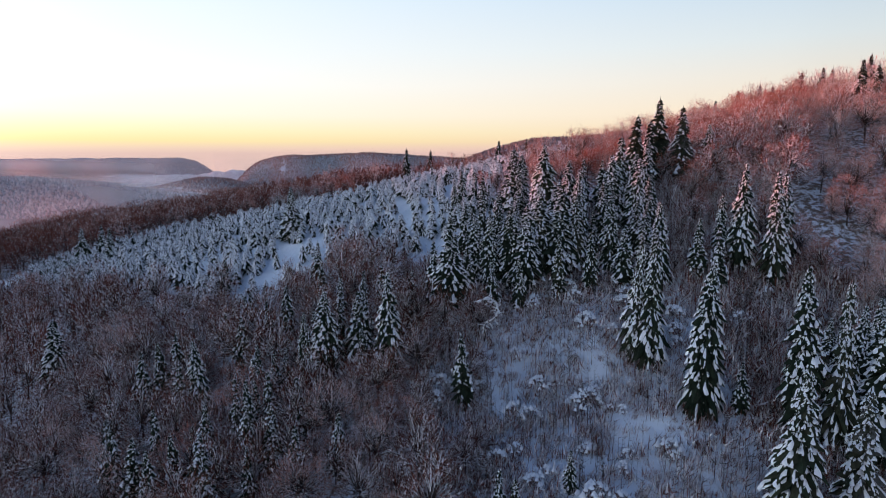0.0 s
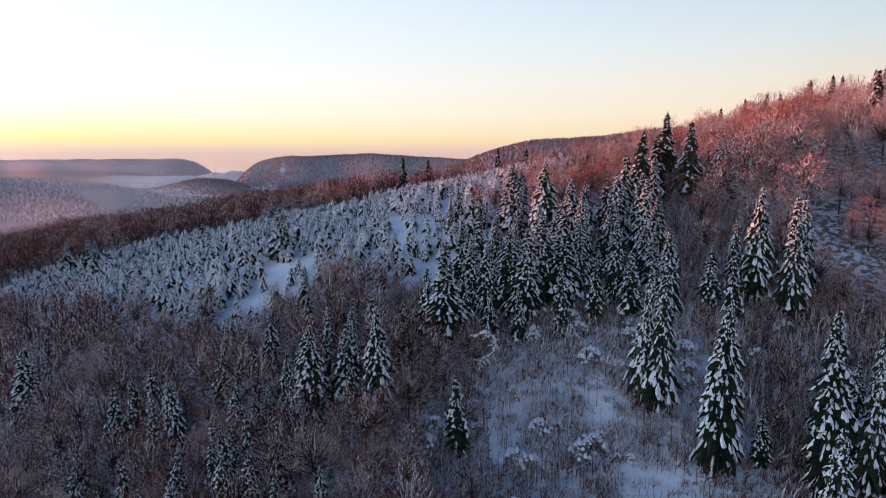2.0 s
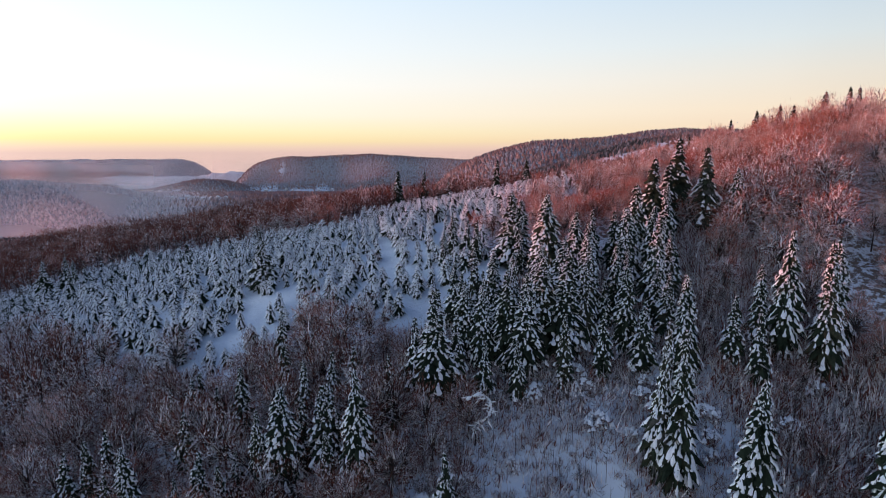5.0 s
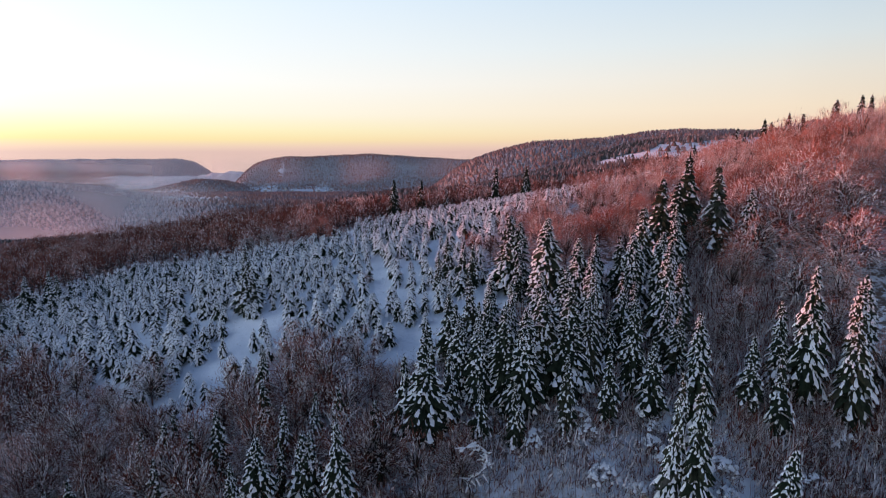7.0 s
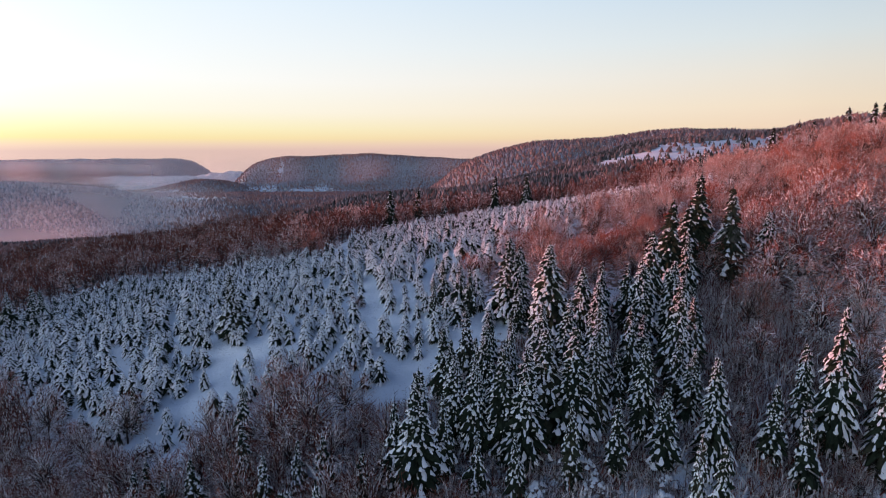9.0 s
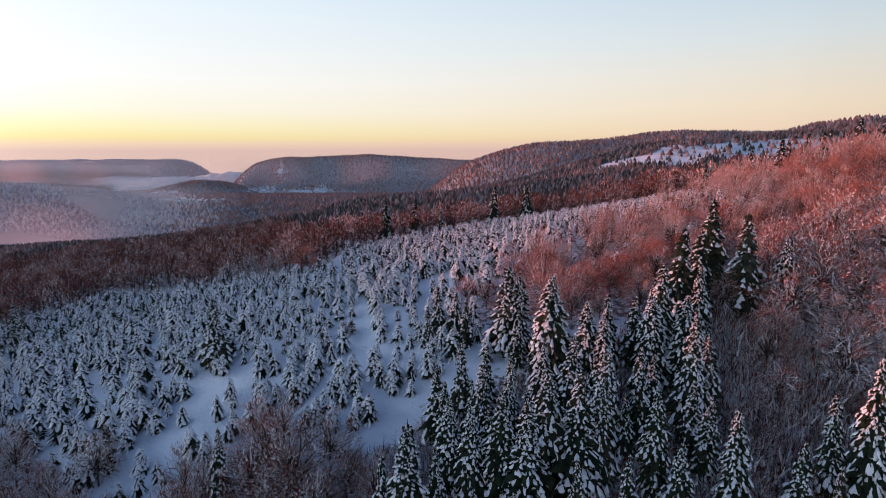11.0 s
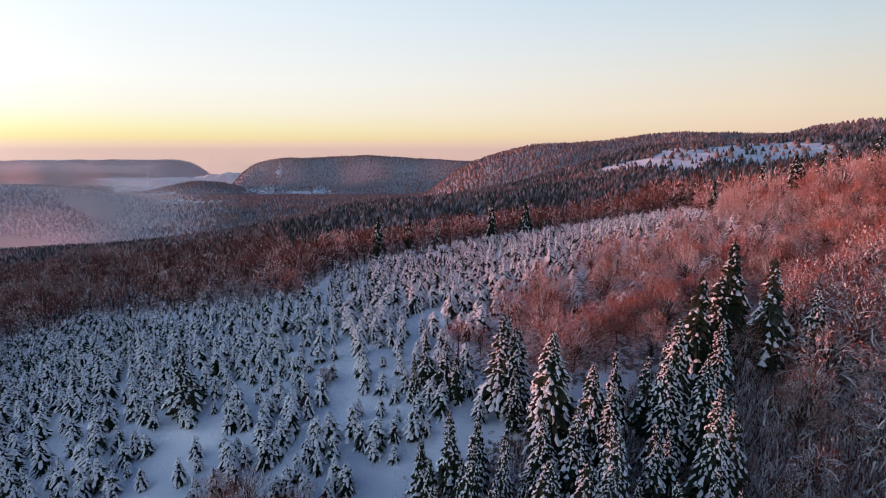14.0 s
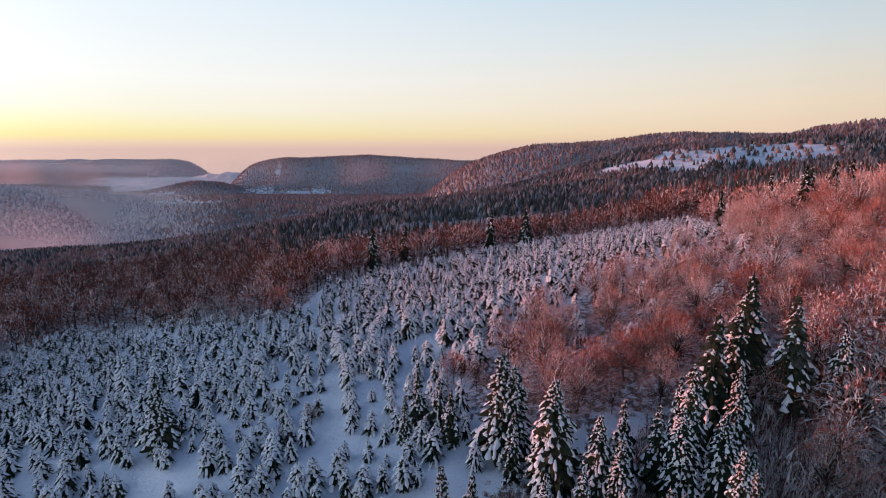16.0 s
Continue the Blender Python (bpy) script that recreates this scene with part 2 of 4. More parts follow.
# snowy fields in the far forest: centre and half-widths
FIELDS = [(445, 935, 150, 92), (285, 955, 40, 22), (305, 480, 62, 26), (-790, 2562, 22, 14), (-690, 2530, 36, 16), (-150, 2545, 60, 12), (-700, 1650, 90, 46),
          (-1060, 2150, 110, 60), (-620, 2400, 200, 22)]
# where the bare woods stand
LOWER_WOOD = [(-190, 110), (-190, 190), (-152, 195), (-123, 176), (-93, 158), (-70, 140), (-48, 121), (-38, 118), (-30, 127), (-20, 129), (-12, 122), (-6, 119), (6, 104), (10, 78), (10, 45), (-110, 45)]
UPPER_WOOD = [(-330, 190), (-190, 215), (-165, 230), (-142, 240), (-118, 252), (-82, 238), (-33, 214), (-33, 252), (-8, 268), (42, 299), (116, 316), (140, 330), (120, 345), (20, 325), (-60, 300), (-100, 400), (-330, 420)]
THICKET = [(1, 104), (24, 101), (42, 109), (46, 127), (41, 139), (22, 139), (5, 127)]
RIGHT_WOOD = [(10, 150), (20, 142), (36, 141), (50, 140), (51, 128), (60, 112), (66, 100), (75, 60), (130, 60), (230, 200), (230, 330), (120, 312), (86, 208), (46, 188), (21, 168)]


def inside(poly, x, y):
    x, y = np.asarray(x, dtype=float), np.asarray(y, dtype=float)
    hit = np.zeros(x.shape, dtype=bool)
    for (x0, y0), (x1, y1) in zip(poly, poly[1:] + poly[:1]):
        if y0 == y1:
            continue
        c = (y0 > y) != (y1 > y)
        hit ^= c & (x < (x1 - x0) * (y - y0) / (y1 - y0) + x0)
    return hit


def build_ground():
    az = np.radians(np.concatenate([np.linspace(-56, 56, 281), np.linspace(58, 302, 90)]))
    rr = np.concatenate([[0.0], np.geomspace(6, 4900, 290)])
    n, k = len(az), len(rr) - 1
    X = np.outer(rr[1:], np.sin(az)).ravel()
    Y = np.outer(rr[1:], np.cos(az)).ravel() + 20
    V = np.column_stack([X, Y, height(X, Y)])
    V = np.vstack([V, [[0, 20, float(height(0, 20))]]])
    i, j = np.meshgrid(np.arange(k - 1), np.arange(n), indexing="ij")
    j2 = (j + 1) % n
    F = np.stack([i * n + j, i * n + j2, (i + 1) * n + j2, (i + 1) * n + j], -1).reshape(-1, 4)
    faces = F.tolist() + [(n * k, (q + 1) % n, q) for q in range(n)]
    ob = new("ground", mesh("ground", V, faces, [GROUND], smooth=True))
    # faces look up
    bm = bmesh.new()
    bm.from_mesh(ob.data)
    bmesh.ops.recalc_face_normals(bm, faces=bm.faces)
    if sum(f.normal.z for f in bm.faces) < 0:
        bmesh.ops.reverse_faces(bm, faces=bm.faces)
    bm.to_mesh(ob.data)
    bm.free()
    co = np.empty(len(ob.data.vertices) * 3, dtype=np.float32)
    ob.data.vertices.foreach_get("co", co)
    gx, gy = co[0::3], co[1::3]
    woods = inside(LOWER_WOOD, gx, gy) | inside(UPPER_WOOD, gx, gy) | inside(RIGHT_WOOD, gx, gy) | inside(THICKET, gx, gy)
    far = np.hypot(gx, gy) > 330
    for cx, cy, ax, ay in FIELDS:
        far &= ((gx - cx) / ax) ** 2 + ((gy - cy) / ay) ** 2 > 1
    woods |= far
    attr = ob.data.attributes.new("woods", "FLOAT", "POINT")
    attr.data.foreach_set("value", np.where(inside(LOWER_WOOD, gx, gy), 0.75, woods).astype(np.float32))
    tagged(ob, "snow-covered hillside and valley with patches of brown litter", "ground", kind="structure")


build_ground()


# ---- trees ----
def branch(s_leaf, s_snow, base, a, length, droop, width, rng, snow=True, stations=3, slot=(0, 0)):
    """One drooping branch of a small spruce: a ragged roof-shaped spray of needles, and clumps of snow lying on it."""
    ca, sa = math.cos(a), math.sin(a)
    side = Vector((-sa, ca, 0))
    mid, prof = [], {3: [0.55, 1.0, 0.15], 2: [0.95, 0.25]}[stations]
    for i in range(stations):
        s = i / (stations - 1)
        mid.append(Vector(base) + Vector((ca * length * s, sa * length * s, length * (0.1 * s - droop * s * s))))
    pts = []
    for i, c in enumerate(mid):
        w, v = width * prof[i] * rng.uniform(0.5, 1.35), width * prof[i] * rng.uniform(0.5, 1.35)
        pts += [c + side * w + Vector((0, 0, -w * rng.uniform(0.6, 1.5))), c, c - side * v + Vector((0, 0, -v * rng.uniform(0.6, 1.5)))]
    faces = []
    for i in range(stations - 1):
        faces += [(3 * i, 3 * i + 3, 3 * i + 4, 3 * i + 1), (3 * i + 1, 3 * i + 4, 3 * i + 5, 3 * i + 2)]
    s_leaf.add(pts, faces, slot[0])
    if not snow:
        return
    spots = {3: (0.5, 0.95), 2: (0.72,)}[stations]
    for s in spots:
        s = min(1.0, s + rng.uniform(-0.12, 0.1))
        c = Vector(base) + Vector((ca * length * s, sa * length * s, length * (0.1 * s - droop * s * s) + 0.05))
        long = length * {3: 0.27, 2: 0.46}[stations] * rng.uniform(0.6, 1.3)
        wide = width * rng.uniform(0.6, 1.1) * {3: 1.2, 2: 1.25}[stations]
        fall = -(2 * droop * s - 0.1)
        out = Vector((ca, sa, fall))
        ragged = [rng.uniform(0.75, 1.25) for _ in range(5)]
        rim = [c + out * long * g * math.cos(q) + side * wide * g * math.sin(q) + Vector((0, 0, -0.5 * wide * abs(math.sin(q)) - 0.04)) for q, g in zip((0, 1.26, 2.51, 3.77, 5.03), ragged)]
        top = c + Vector((0, 0, 0.08 + 0.42 * wide * rng.uniform(0.7, 1.3))) + out * long * 0.15
        s_snow.add(rim + [top], [(k, (k + 1) % 5, 5) for k in range(5)], slot[1])


def bough(s_leaf, s_snow, base, a, length, droop, width, rng, load):
    """A large spruce bough: a ragged roof of needles with hanging twigs, and a long drape of snow that bends down over its tip."""
    ca, sa = math.cos(a), math.sin(a)
    side = Vector((-sa, ca, 0))

    def along(u):
        return Vector(base) + Vector((ca * length * u, sa * length * u, length * (0.12 * u - droop * u * u)))

    pts, prof = [], (0.35, 0.95, 1.0, 0.2)
    for i, k in enumerate(prof):
        c = along(i / 3)
        w, v = width * k * rng.uniform(0.6, 1.4), width * k * rng.uniform(0.6, 1.4)
        pts += [c + side * w + Vector((0, 0, -w * rng.uniform(0.7, 1.4))), c, c - side * v + Vector((0, 0, -v * rng.uniform(0.7, 1.4)))]
    faces = []
    for i in range(3):
        faces += [(3 * i, 3 * i + 3, 3 * i + 4, 3 * i + 1), (3 * i + 1, 3 * i + 4, 3 * i + 5, 3 * i + 2)]
    s_leaf.add(pts, faces)
    for k in range(3):
        c = along(rng.uniform(0.35, 1.0)) + side * width * rng.uniform(-0.7, 0.7)
        q = c + Vector((ca * 0.35, sa * 0.35, -1.0)) * width * rng.uniform(0.8, 1.7) + side * width * rng.uniform(-0.5, 0.5)
        s_leaf.add([c - side * 0.11, c + side * 0.11, q], [(0, 1, 2)])
    if rng.random() > load:
        return
    u = rng.uniform(0.1, 0.35)
    while u < 0.95:
        a0, a1 = u, min(1.07, u + rng.uniform(0.17, 0.36))
        u = a1 + rng.uniform(-0.06, 0.16)
        rows = []
        shift = side * width * rng.uniform(-0.55, 0.55)
        fat = width * rng.uniform(0.28, 0.72)
        for i, k in enumerate((0.3, 1.0, 0.85, 0.25)):
            c = along(a0 + (a1 - a0) * i / 3) + shift + side * fat * rng.uniform(-0.18, 0.18)
            w, v = fat * k * rng.uniform(0.4, 1.6), fat * k * rng.uniform(0.4, 1.6)
            rows.append((c + side * w + Vector((0, 0, -0.75 * w)), c + Vector((0, 0, 0.06 + fat * k * rng.uniform(0.1, 0.6))), c - side * v + Vector((0, 0, -0.75 * v))))
        faces = [(3 * i + j, 3 * i + j + 1, 3 * i + j + 4, 3 * i + j + 3) for i in range(3) for j in range(2)]
        s_snow.add([q for row in rows for q in row], faces)


def spruce_soup(h, r, seed, gap, per, snowy, stations=4, bare=0.08, fat=0.78):
    rng = random.Random(seed)
    wood, leaf, snow = Soup(), Soup(), Soup()
    wood.tube((0, 0, -0.8), (0, 0, h * 0.5), 0.013 * h + 0.03, 0.008 * h + 0.02, 6)
    wood.tube((0, 0, h * 0.5), (0, 0, h * 0.97), 0.008 * h + 0.02, 0.02, 5)
    z = h * bare
    while z < h * 0.97:
        f = z / h
        reach = r * min(1.0, 1.35 * (1 - f)) ** fat * (0.88 + 0.12 * math.sin(9 * f + seed)) * min(1, 0.66 + 1.3 * f) + 0.03 * r
        n = max(3, round(per * (0.45 + 0.55 * (1 - f))))
        a0 = rng.random() * 6.28
        for i in range(n):
            L = reach * rng.uniform(0.55, 1.15)
            if rng.random() < 0.06:
                continue
            if stations == 4:
                bough(leaf, snow, (0, 0, z + rng.uniform(-0.4, 0.4) * gap), a0 + 6.283 * i / n + rng.uniform(-0.25, 0.25), L,
                      0.42 + 0.45 * (1 - f) * rng.uniform(0.5, 1.3), 0.2 + 0.17 * L ** 0.8, rng, snowy * (0.44 + 0.62 * min(1.0, 1.6 * f)))
                continue
            branch(leaf, snow, (0, 0, z + rng.uniform(-0.3, 0.3) * gap), a0 + 6.283 * i / n + rng.uniform(-0.25, 0.25), L,
                   0.5 + 0.4 * (1 - f) * rng.uniform(0.5, 1.3), max(0.12, 0.145 * L ** 0.7 + 0.08), rng, rng.random() < snowy * (0.2 + 0.9 * f), stations)
        z += gap * (0.55 + 0.6 * (1 - f))
    # snow-capped leader
    leaf.tube((0, 0, h * 0.94), (0, 0, h * 1.0), 0.02 * r + 0.05, 0.01, 4)
    if fat < 0.7:
        for k in range(5):
            a, z, w = rng.uniform(0, 6.283), h * rng.uniform(0.72, 0.97), rng.uniform(0.09, 0.17) * r
            c = Vector((math.cos(a) * 0.12 * r, math.sin(a) * 0.12 * r, z))
            rim = [c + Vector((math.cos(q) * w * rng.uniform(0.8, 1.4), math.sin(q) * w * rng.uniform(0.8, 1.4), -0.6 * w)) for q in (0, 1.26, 2.51, 3.77, 5.03)]
            snow.add(rim + [c + Vector((0, 0, 0.8 * w))], [(i, (i + 1) % 5, 5) for i in range(5)])
    return wood, leaf, snow


def make_spruce(h, r, seed, gap, per, snowy, name="spruce", stations=4, fat=0.78):
    wood, leaf, snow = spruce_soup(h, r, seed, gap, per, snowy, stations, fat=fat)
    root = new(name)
    part("trunk", mesh("trunk", wood.v, wood.f, [BARK], smooth=True), root)
    tagged(part("crown", mesh("crown", leaf.v, leaf.f, [NEEDLE]), root, "drooping dark green needle branches"), kind="stuff")
    tagged(part("snow", mesh("snow", snow.v, snow.f, [SNOW], smooth=True), root, "thick white snow clumps on branches"), kind="stuff")
    return root


def bare_soup(h, r, seed, twigs, frost, width, limbs=9, rim=2.5, heavy=1.0):
    """A bare broadleaved tree: trunk, spreading limbs and a domed fan of fine twigs, some of them rimmed with snow."""
    rng = random.Random(seed)
    wood, fine, rime = Soup(), Soup(), Soup()
    fork = h * rng.uniform(0.2, 0.36)
    root = Vector((rng.uniform(-0.03, 0.03) * h, rng.uniform(-0.03, 0.03) * h, fork))
    wood.tube((0, 0, -0.6), root, 0.011 * h + 0.05, 0.009 * h + 0.03, 5)
    lumps = [(rng.uniform(0, 6.283), rng.uniform(2, 4), rng.uniform(0, 6.283)) for _ in range(3)]

    def shell(a, e):
        reach = 1 + sum(0.12 * math.sin(k * a + p + 2 * e) for _, k, p in lumps)
        return Vector((math.cos(a) * math.cos(e) * r * reach, math.sin(a) * math.cos(e) * r * reach, math.sin(e) * (h - fork) * (0.9 + 0.1 * reach)))

    for i in range(limbs):
        a, e = 2.4 * i + rng.uniform(-0.3, 0.3), rng.uniform(-0.1, 1.4)
        s, q = shell(a, e), rng.uniform(0.6, 0.8)
        m = root + s * 0.4 + Vector((rng.uniform(-0.3, 0.3), rng.uniform(-0.3, 0.3), 0.1 * h * (1.4 - e) * -0.5))
        wood.tube(root, m, 0.006 * h + 0.02, 0.0045 * h + 0.015, 3)
        wood.tube(m, root + s * q, 0.0045 * h + 0.015, 0.012, 3)
    # slender branches fanning out to the edge of the crown, many with a line of snow lying along them
    for i in range(150 if heavy > 1.5 else 58 if twigs > 1000 else 16 if twigs > 300 else 7 if twigs > 150 else 0):
        a, e = rng.uniform(0, 6.283), math.asin(rng.uniform(-0.15, 1.0))
        s = shell(a, e) * rng.uniform(0.75, 1.0)
        p = root * rng.uniform(0.8, 1.2) + s * (rng.uniform(0.05, 0.3) if heavy < 1.5 else rng.uniform(0.2, 0.65))
        steps, sag = (5, 0.42) if heavy > 1.5 else (4, 0.14) if twigs > 1000 else (2, 0.06)
        d = s.normalized() + Vector((0, 0, 0.45 if heavy > 1.5 else 0.1))
        pace = (root + s - p).length / steps * (1.15 if heavy > 1.5 else 1.0)
        line = [p]
        for k in range(steps):
            line.append(line[-1] + d.normalized() * pace)
            d = d.normalized() + Vector((rng.uniform(-0.4, 0.4), rng.uniform(-0.4, 0.4), rng.uniform(-0.2, 0.2) - sag))
        w = Vector((-math.sin(a), math.cos(a), rng.uniform(-0.5, 0.5))) * (0.0045 * h + 0.02)
        snowed = rng.random() < min(0.9, 0.25 + frost * 1.6)
        load = rng.uniform(0.8, 1.6) * (0.75 + frost) * (1.3 if heavy > 1.5 else 1.0)
        for soup, wide, up in ((wood, 1.0, 0.0), (rime, load, 0.05 + 0.004 * h))[:2 if snowed else 1]:
            ribs = []
            for k, q in enumerate(line):
                taper = w * wide * (1.0 - 0.8 * k / steps)
                ribs += [q - taper + Vector((0, 0, up)), q + taper + Vector((0, 0, up))]
            soup.add(ribs, [(2 * k, 2 * k + 1, 2 * k + 3, 2 * k + 2) for k in range(0 if soup is wood else 1, steps)])
    hubs = []
    for i in range(max(12, min(60, twigs // 9))):
        a, e = rng.uniform(0, 6.283), math.asin(rng.uniform(-0.3, 1.0))
        hubs.append((root + shell(a, e) * rng.uniform(0.5, 0.95), 0.27 * r * rng.uniform(0.6, 1.25)))
    reach = (0.75 if twigs > 500 else 0.95) * h / 11
    for k in range(twigs):
        c, size = rng.choice(hubs)
        p = c + Vector((rng.gauss(0, 0.6), rng.gauss(0, 0.6), rng.gauss(0, 0.5))) * size
        white = rng.random() < frost * (0.5 if (p - root).length > 0.8 * r else 1.3)
        out = (c - root).normalized()
        d = out * 0.9 + Vector((rng.gauss(0, 0.5), rng.gauss(0, 0.5), rng.gauss(0.3, 0.35 if white else 0.5)))
        q = p + d * reach * rng.uniform(0.5, 1.4) * (0.42 if white else 0.8)
        side = d.cross(Vector((rng.uniform(-1, 1), rng.uniform(-1, 1), rng.uniform(-1, 1)))).normalized() * width * (1.5 * rim if white else 1.15) * rng.uniform(0.6, 1.3)
        (rime if white else fine).add([p - side, p + side, q], [(0, 1, 2)])
    return wood, fine, rime


def make_bare(h, r, seed, twigs, frost, width, name="bare_tree", twig=None, rim=2.5, heavy=1.0):
    wood, fine, rime = bare_soup(h, r, seed, twigs, frost, width, rim=rim, heavy=heavy)
    root = new(name)
    tagged(part("trunk", mesh("trunk", wood.v, wood.f, [BARK], smooth=True), root), kind="stuff")
    tagged(part("crown", mesh("crown", fine.v, fine.f, [twig or TWIG]), root, "fine leafless reddish-brown twigs"), kind="stuff")
    tagged(part("frost", mesh("frost", rime.v, rime.f, [FROST]), root, "snow-rimmed white twigs"), kind="stuff")
    return root


def place_all(masters, spots, rng, ref):
    """Stand copies of the masters (a list of (thing, height)) at spots (x, y, height)."""
    for k, (x, y, h, *girth) in enumerate(spots):
        ob, oh = masters[k % len(masters)]
        s = h / oh
        w = s * (girth[0] if girth else rng.uniform(0.88, 1.12))
        z = float(height(x, y))
        m = pose(x, y, z, rng.uniform(-2, 2), rng.uniform(-2, 2), rng.uniform(0, 360))
        c = copy_thing(ob, m) if ref[k % len(masters)] else ob
        ref[k % len(masters)] = True
        c.matrix_basis = m
        c.scale = (w, w, s)


def scatter_stuff(name, label, category, kinds, mats, xs, ys, hs, rng):
    """Many small trees joined into one mesh. kinds: (verts, tris, slots, height)."""
    V, F, S, T = [], [], [], []
    zs = height(xs, ys)
    off = 0
    pick = rng.integers(0, len(kinds), len(xs))
    for k, (v, f, m, oh) in enumerate(kinds):
        idx = np.where(pick == k)[0]
        if not len(idx):
            continue
        a = rng.uniform(0, 6.283, len(idx))
        s = hs[idx] / oh
        w = s * rng.uniform(0.85, 1.15, len(idx))
        c, sn = np.cos(a), np.sin(a)
        P = np.empty((len(idx), len(v), 3))
        P[:, :, 0] = (v[:, 0] * c[:, None] - v[:, 1] * sn[:, None]) * w[:, None] + xs[idx][:, None]
        P[:, :, 1] = (v[:, 0] * sn[:, None] + v[:, 1] * c[:, None]) * w[:, None] + ys[idx][:, None]
        P[:, :, 2] = v[:, 2] * s[:, None] + zs[idx][:, None]
        V.append(P.reshape(-1, 3))
        F.append((f[None] + (np.arange(len(idx)) * len(v))[:, None, None]).reshape(-1, 3) + off)
        S.append(np.tile(m, len(idx)))
        T.append(np.repeat(rng.random(len(idx)), len(v)))
        off += len(idx) * len(v)
    V, F, S = np.vstack(V), np.vstack(F), np.concatenate(S)
    me = bpy.data.meshes.new(name)
    me.vertices.add(len(V))
    me.vertices.foreach_set("co", V.astype(np.float32).ravel())
    me.loops.add(len(F) * 3)
    me.loops.foreach_set("vertex_index", F.astype(np.int32).ravel())
    me.polygons.add(len(F))
    me.polygons.foreach_set("loop_start", np.arange(len(F), dtype=np.int32) * 3)
    for m in mats:
        me.materials.append(m)
    me.polygons.foreach_set("material_index", S.astype(np.int32))
    me.update(calc_edges=True)
    me.attributes.new("tone", "FLOAT", "POINT").data.foreach_set("value", np.concatenate(T).astype(np.float32))
    return tagged(new(name, me), label, category, kind="stuff")


def jittered(x0, x1, y0, y1, step, rng, jitter=0.42):
    gx, gy = np.meshgrid(np.arange(x0, x1, step), np.arange(y0, y1, step))
    gx, gy = gx.ravel() + rng.uniform(-jitter, jitter, gx.size) * step, gy.ravel() + rng.uniform(-jitter, jitter, gy.size) * step
    return gx, gy


def soup_kind(soups, slots, h):
    V, F, M, off = [], [], [], 0
    for s, slot in zip(soups, slots):
        if not s.v:
            continue
        v, f, m = s.arrays()
        V.append(v)
        F.append(f + off)
        M.append(np.full(len(f), slot))
        off += len(v)
    return np.vstack(V), np.vstack(F), np.concatenate(M), h


# ---- the tall spruces ----
SLOPE_SPRUCES = [(-42, 158, 15, 1.35), (-83, 117.5, 16, 1.2), (-43.7, 97, 14, 0.9), (-29, 94.4, 11.5, 0.95), (-20.6, 98, 18, 0.95), (-24.5, 99, 15, 0.8), (-9, 94.5, 19.5, 0.82), (3.3, 88, 12, 0.95), (-14, 100.5, 12.5),
                 (31.7, 91.6, 22, 0.62), (33.7, 89.8, 22, 0.66), (40, 104.7, 15.5, 0.85), (38, 79.3, 23, 0.66), (48.5, 72.9, 26, 0.72), (40.8, 61.1, 23, 0.78), (52.6, 71.7, 24, 0.6), (48, 60.5, 20, 0.8), (57, 70, 21), (60, 64, 20),
                 (32.5, 110, 15, 0.95), (35.7, 121, 9), (-26.5, 119, 13.5, 0.8), (-52, 134, 9), (43, 78, 8)]
LOW_SPRUCES = [(-49, 87, 14, 0.9), (-45, 84, 13, 0.8), (-39.3, 88.5, 14, 0.85), (-33.5, 83, 14, 0.8), (-30.5, 84.5, 13, 0.8), (-52, 83, 12), (-36, 78, 12), (-57, 92, 11), (-43, 77, 12), (-47, 80, 12),
               (7, 67, 9), (9, 65, 9), (-40, 79, 12), (-34, 75, 11), (17, 70, 6), (-26, 81, 11), (-37, 84, 12), (-28, 88, 12), (-15, 100, 13, 1.1), (-24, 112, 12), (-31, 110, 12), (-38, 104, 11), (-20, 107, 12), (-6, 104, 12), (-33, 96, 12), (-12, 109, 11)]
CLUSTER_SPRUCES = [(1.2, 107, 18.5, 1.15), (-1.5, 109, 13), (17, 140, 15.5, 1.3), (18.8, 139, 14, 1.1), (23.2, 130, 18, 1.05), (13, 111.5, 17, 1.05), (9.5, 112, 15), (16, 109.5, 17.5, 1.1), (22.7, 111.4, 17.5, 1.15),
                   (28, 117, 15), (19.5, 113, 16), (11, 118, 15), (7, 115, 14), (15, 120, 14), (26, 112.5, 15), (29, 124, 14), (28, 126.4, 15), (24, 121, 15), (6, 121, 11), (20, 122, 14), (33, 118, 13)]
CREST_SPRUCES = [(51.4, 140.7, 20, 1.05), (56.4, 137, 18, 1.05), (44.3, 135, 18.5), (48.5, 137, 16), (39.6, 117.8, 17.5, 0.9), (39.3, 129.6, 17.5, 0.9), (35.8, 129, 12), (37, 125, 15), (41.5, 124, 15),
                 (32, 131, 12), (46, 131, 15), (43, 119.5, 12), (54.5, 103.6, 21, 0.72), (59, 100.2, 21, 0.72), (52, 106, 14, 0.8), (63, 105, 17, 0.8), (46.5, 103, 12), (49, 99.5, 12, 0.8), (61.6, 134.4, 14, 0.9), (69, 146, 8)]
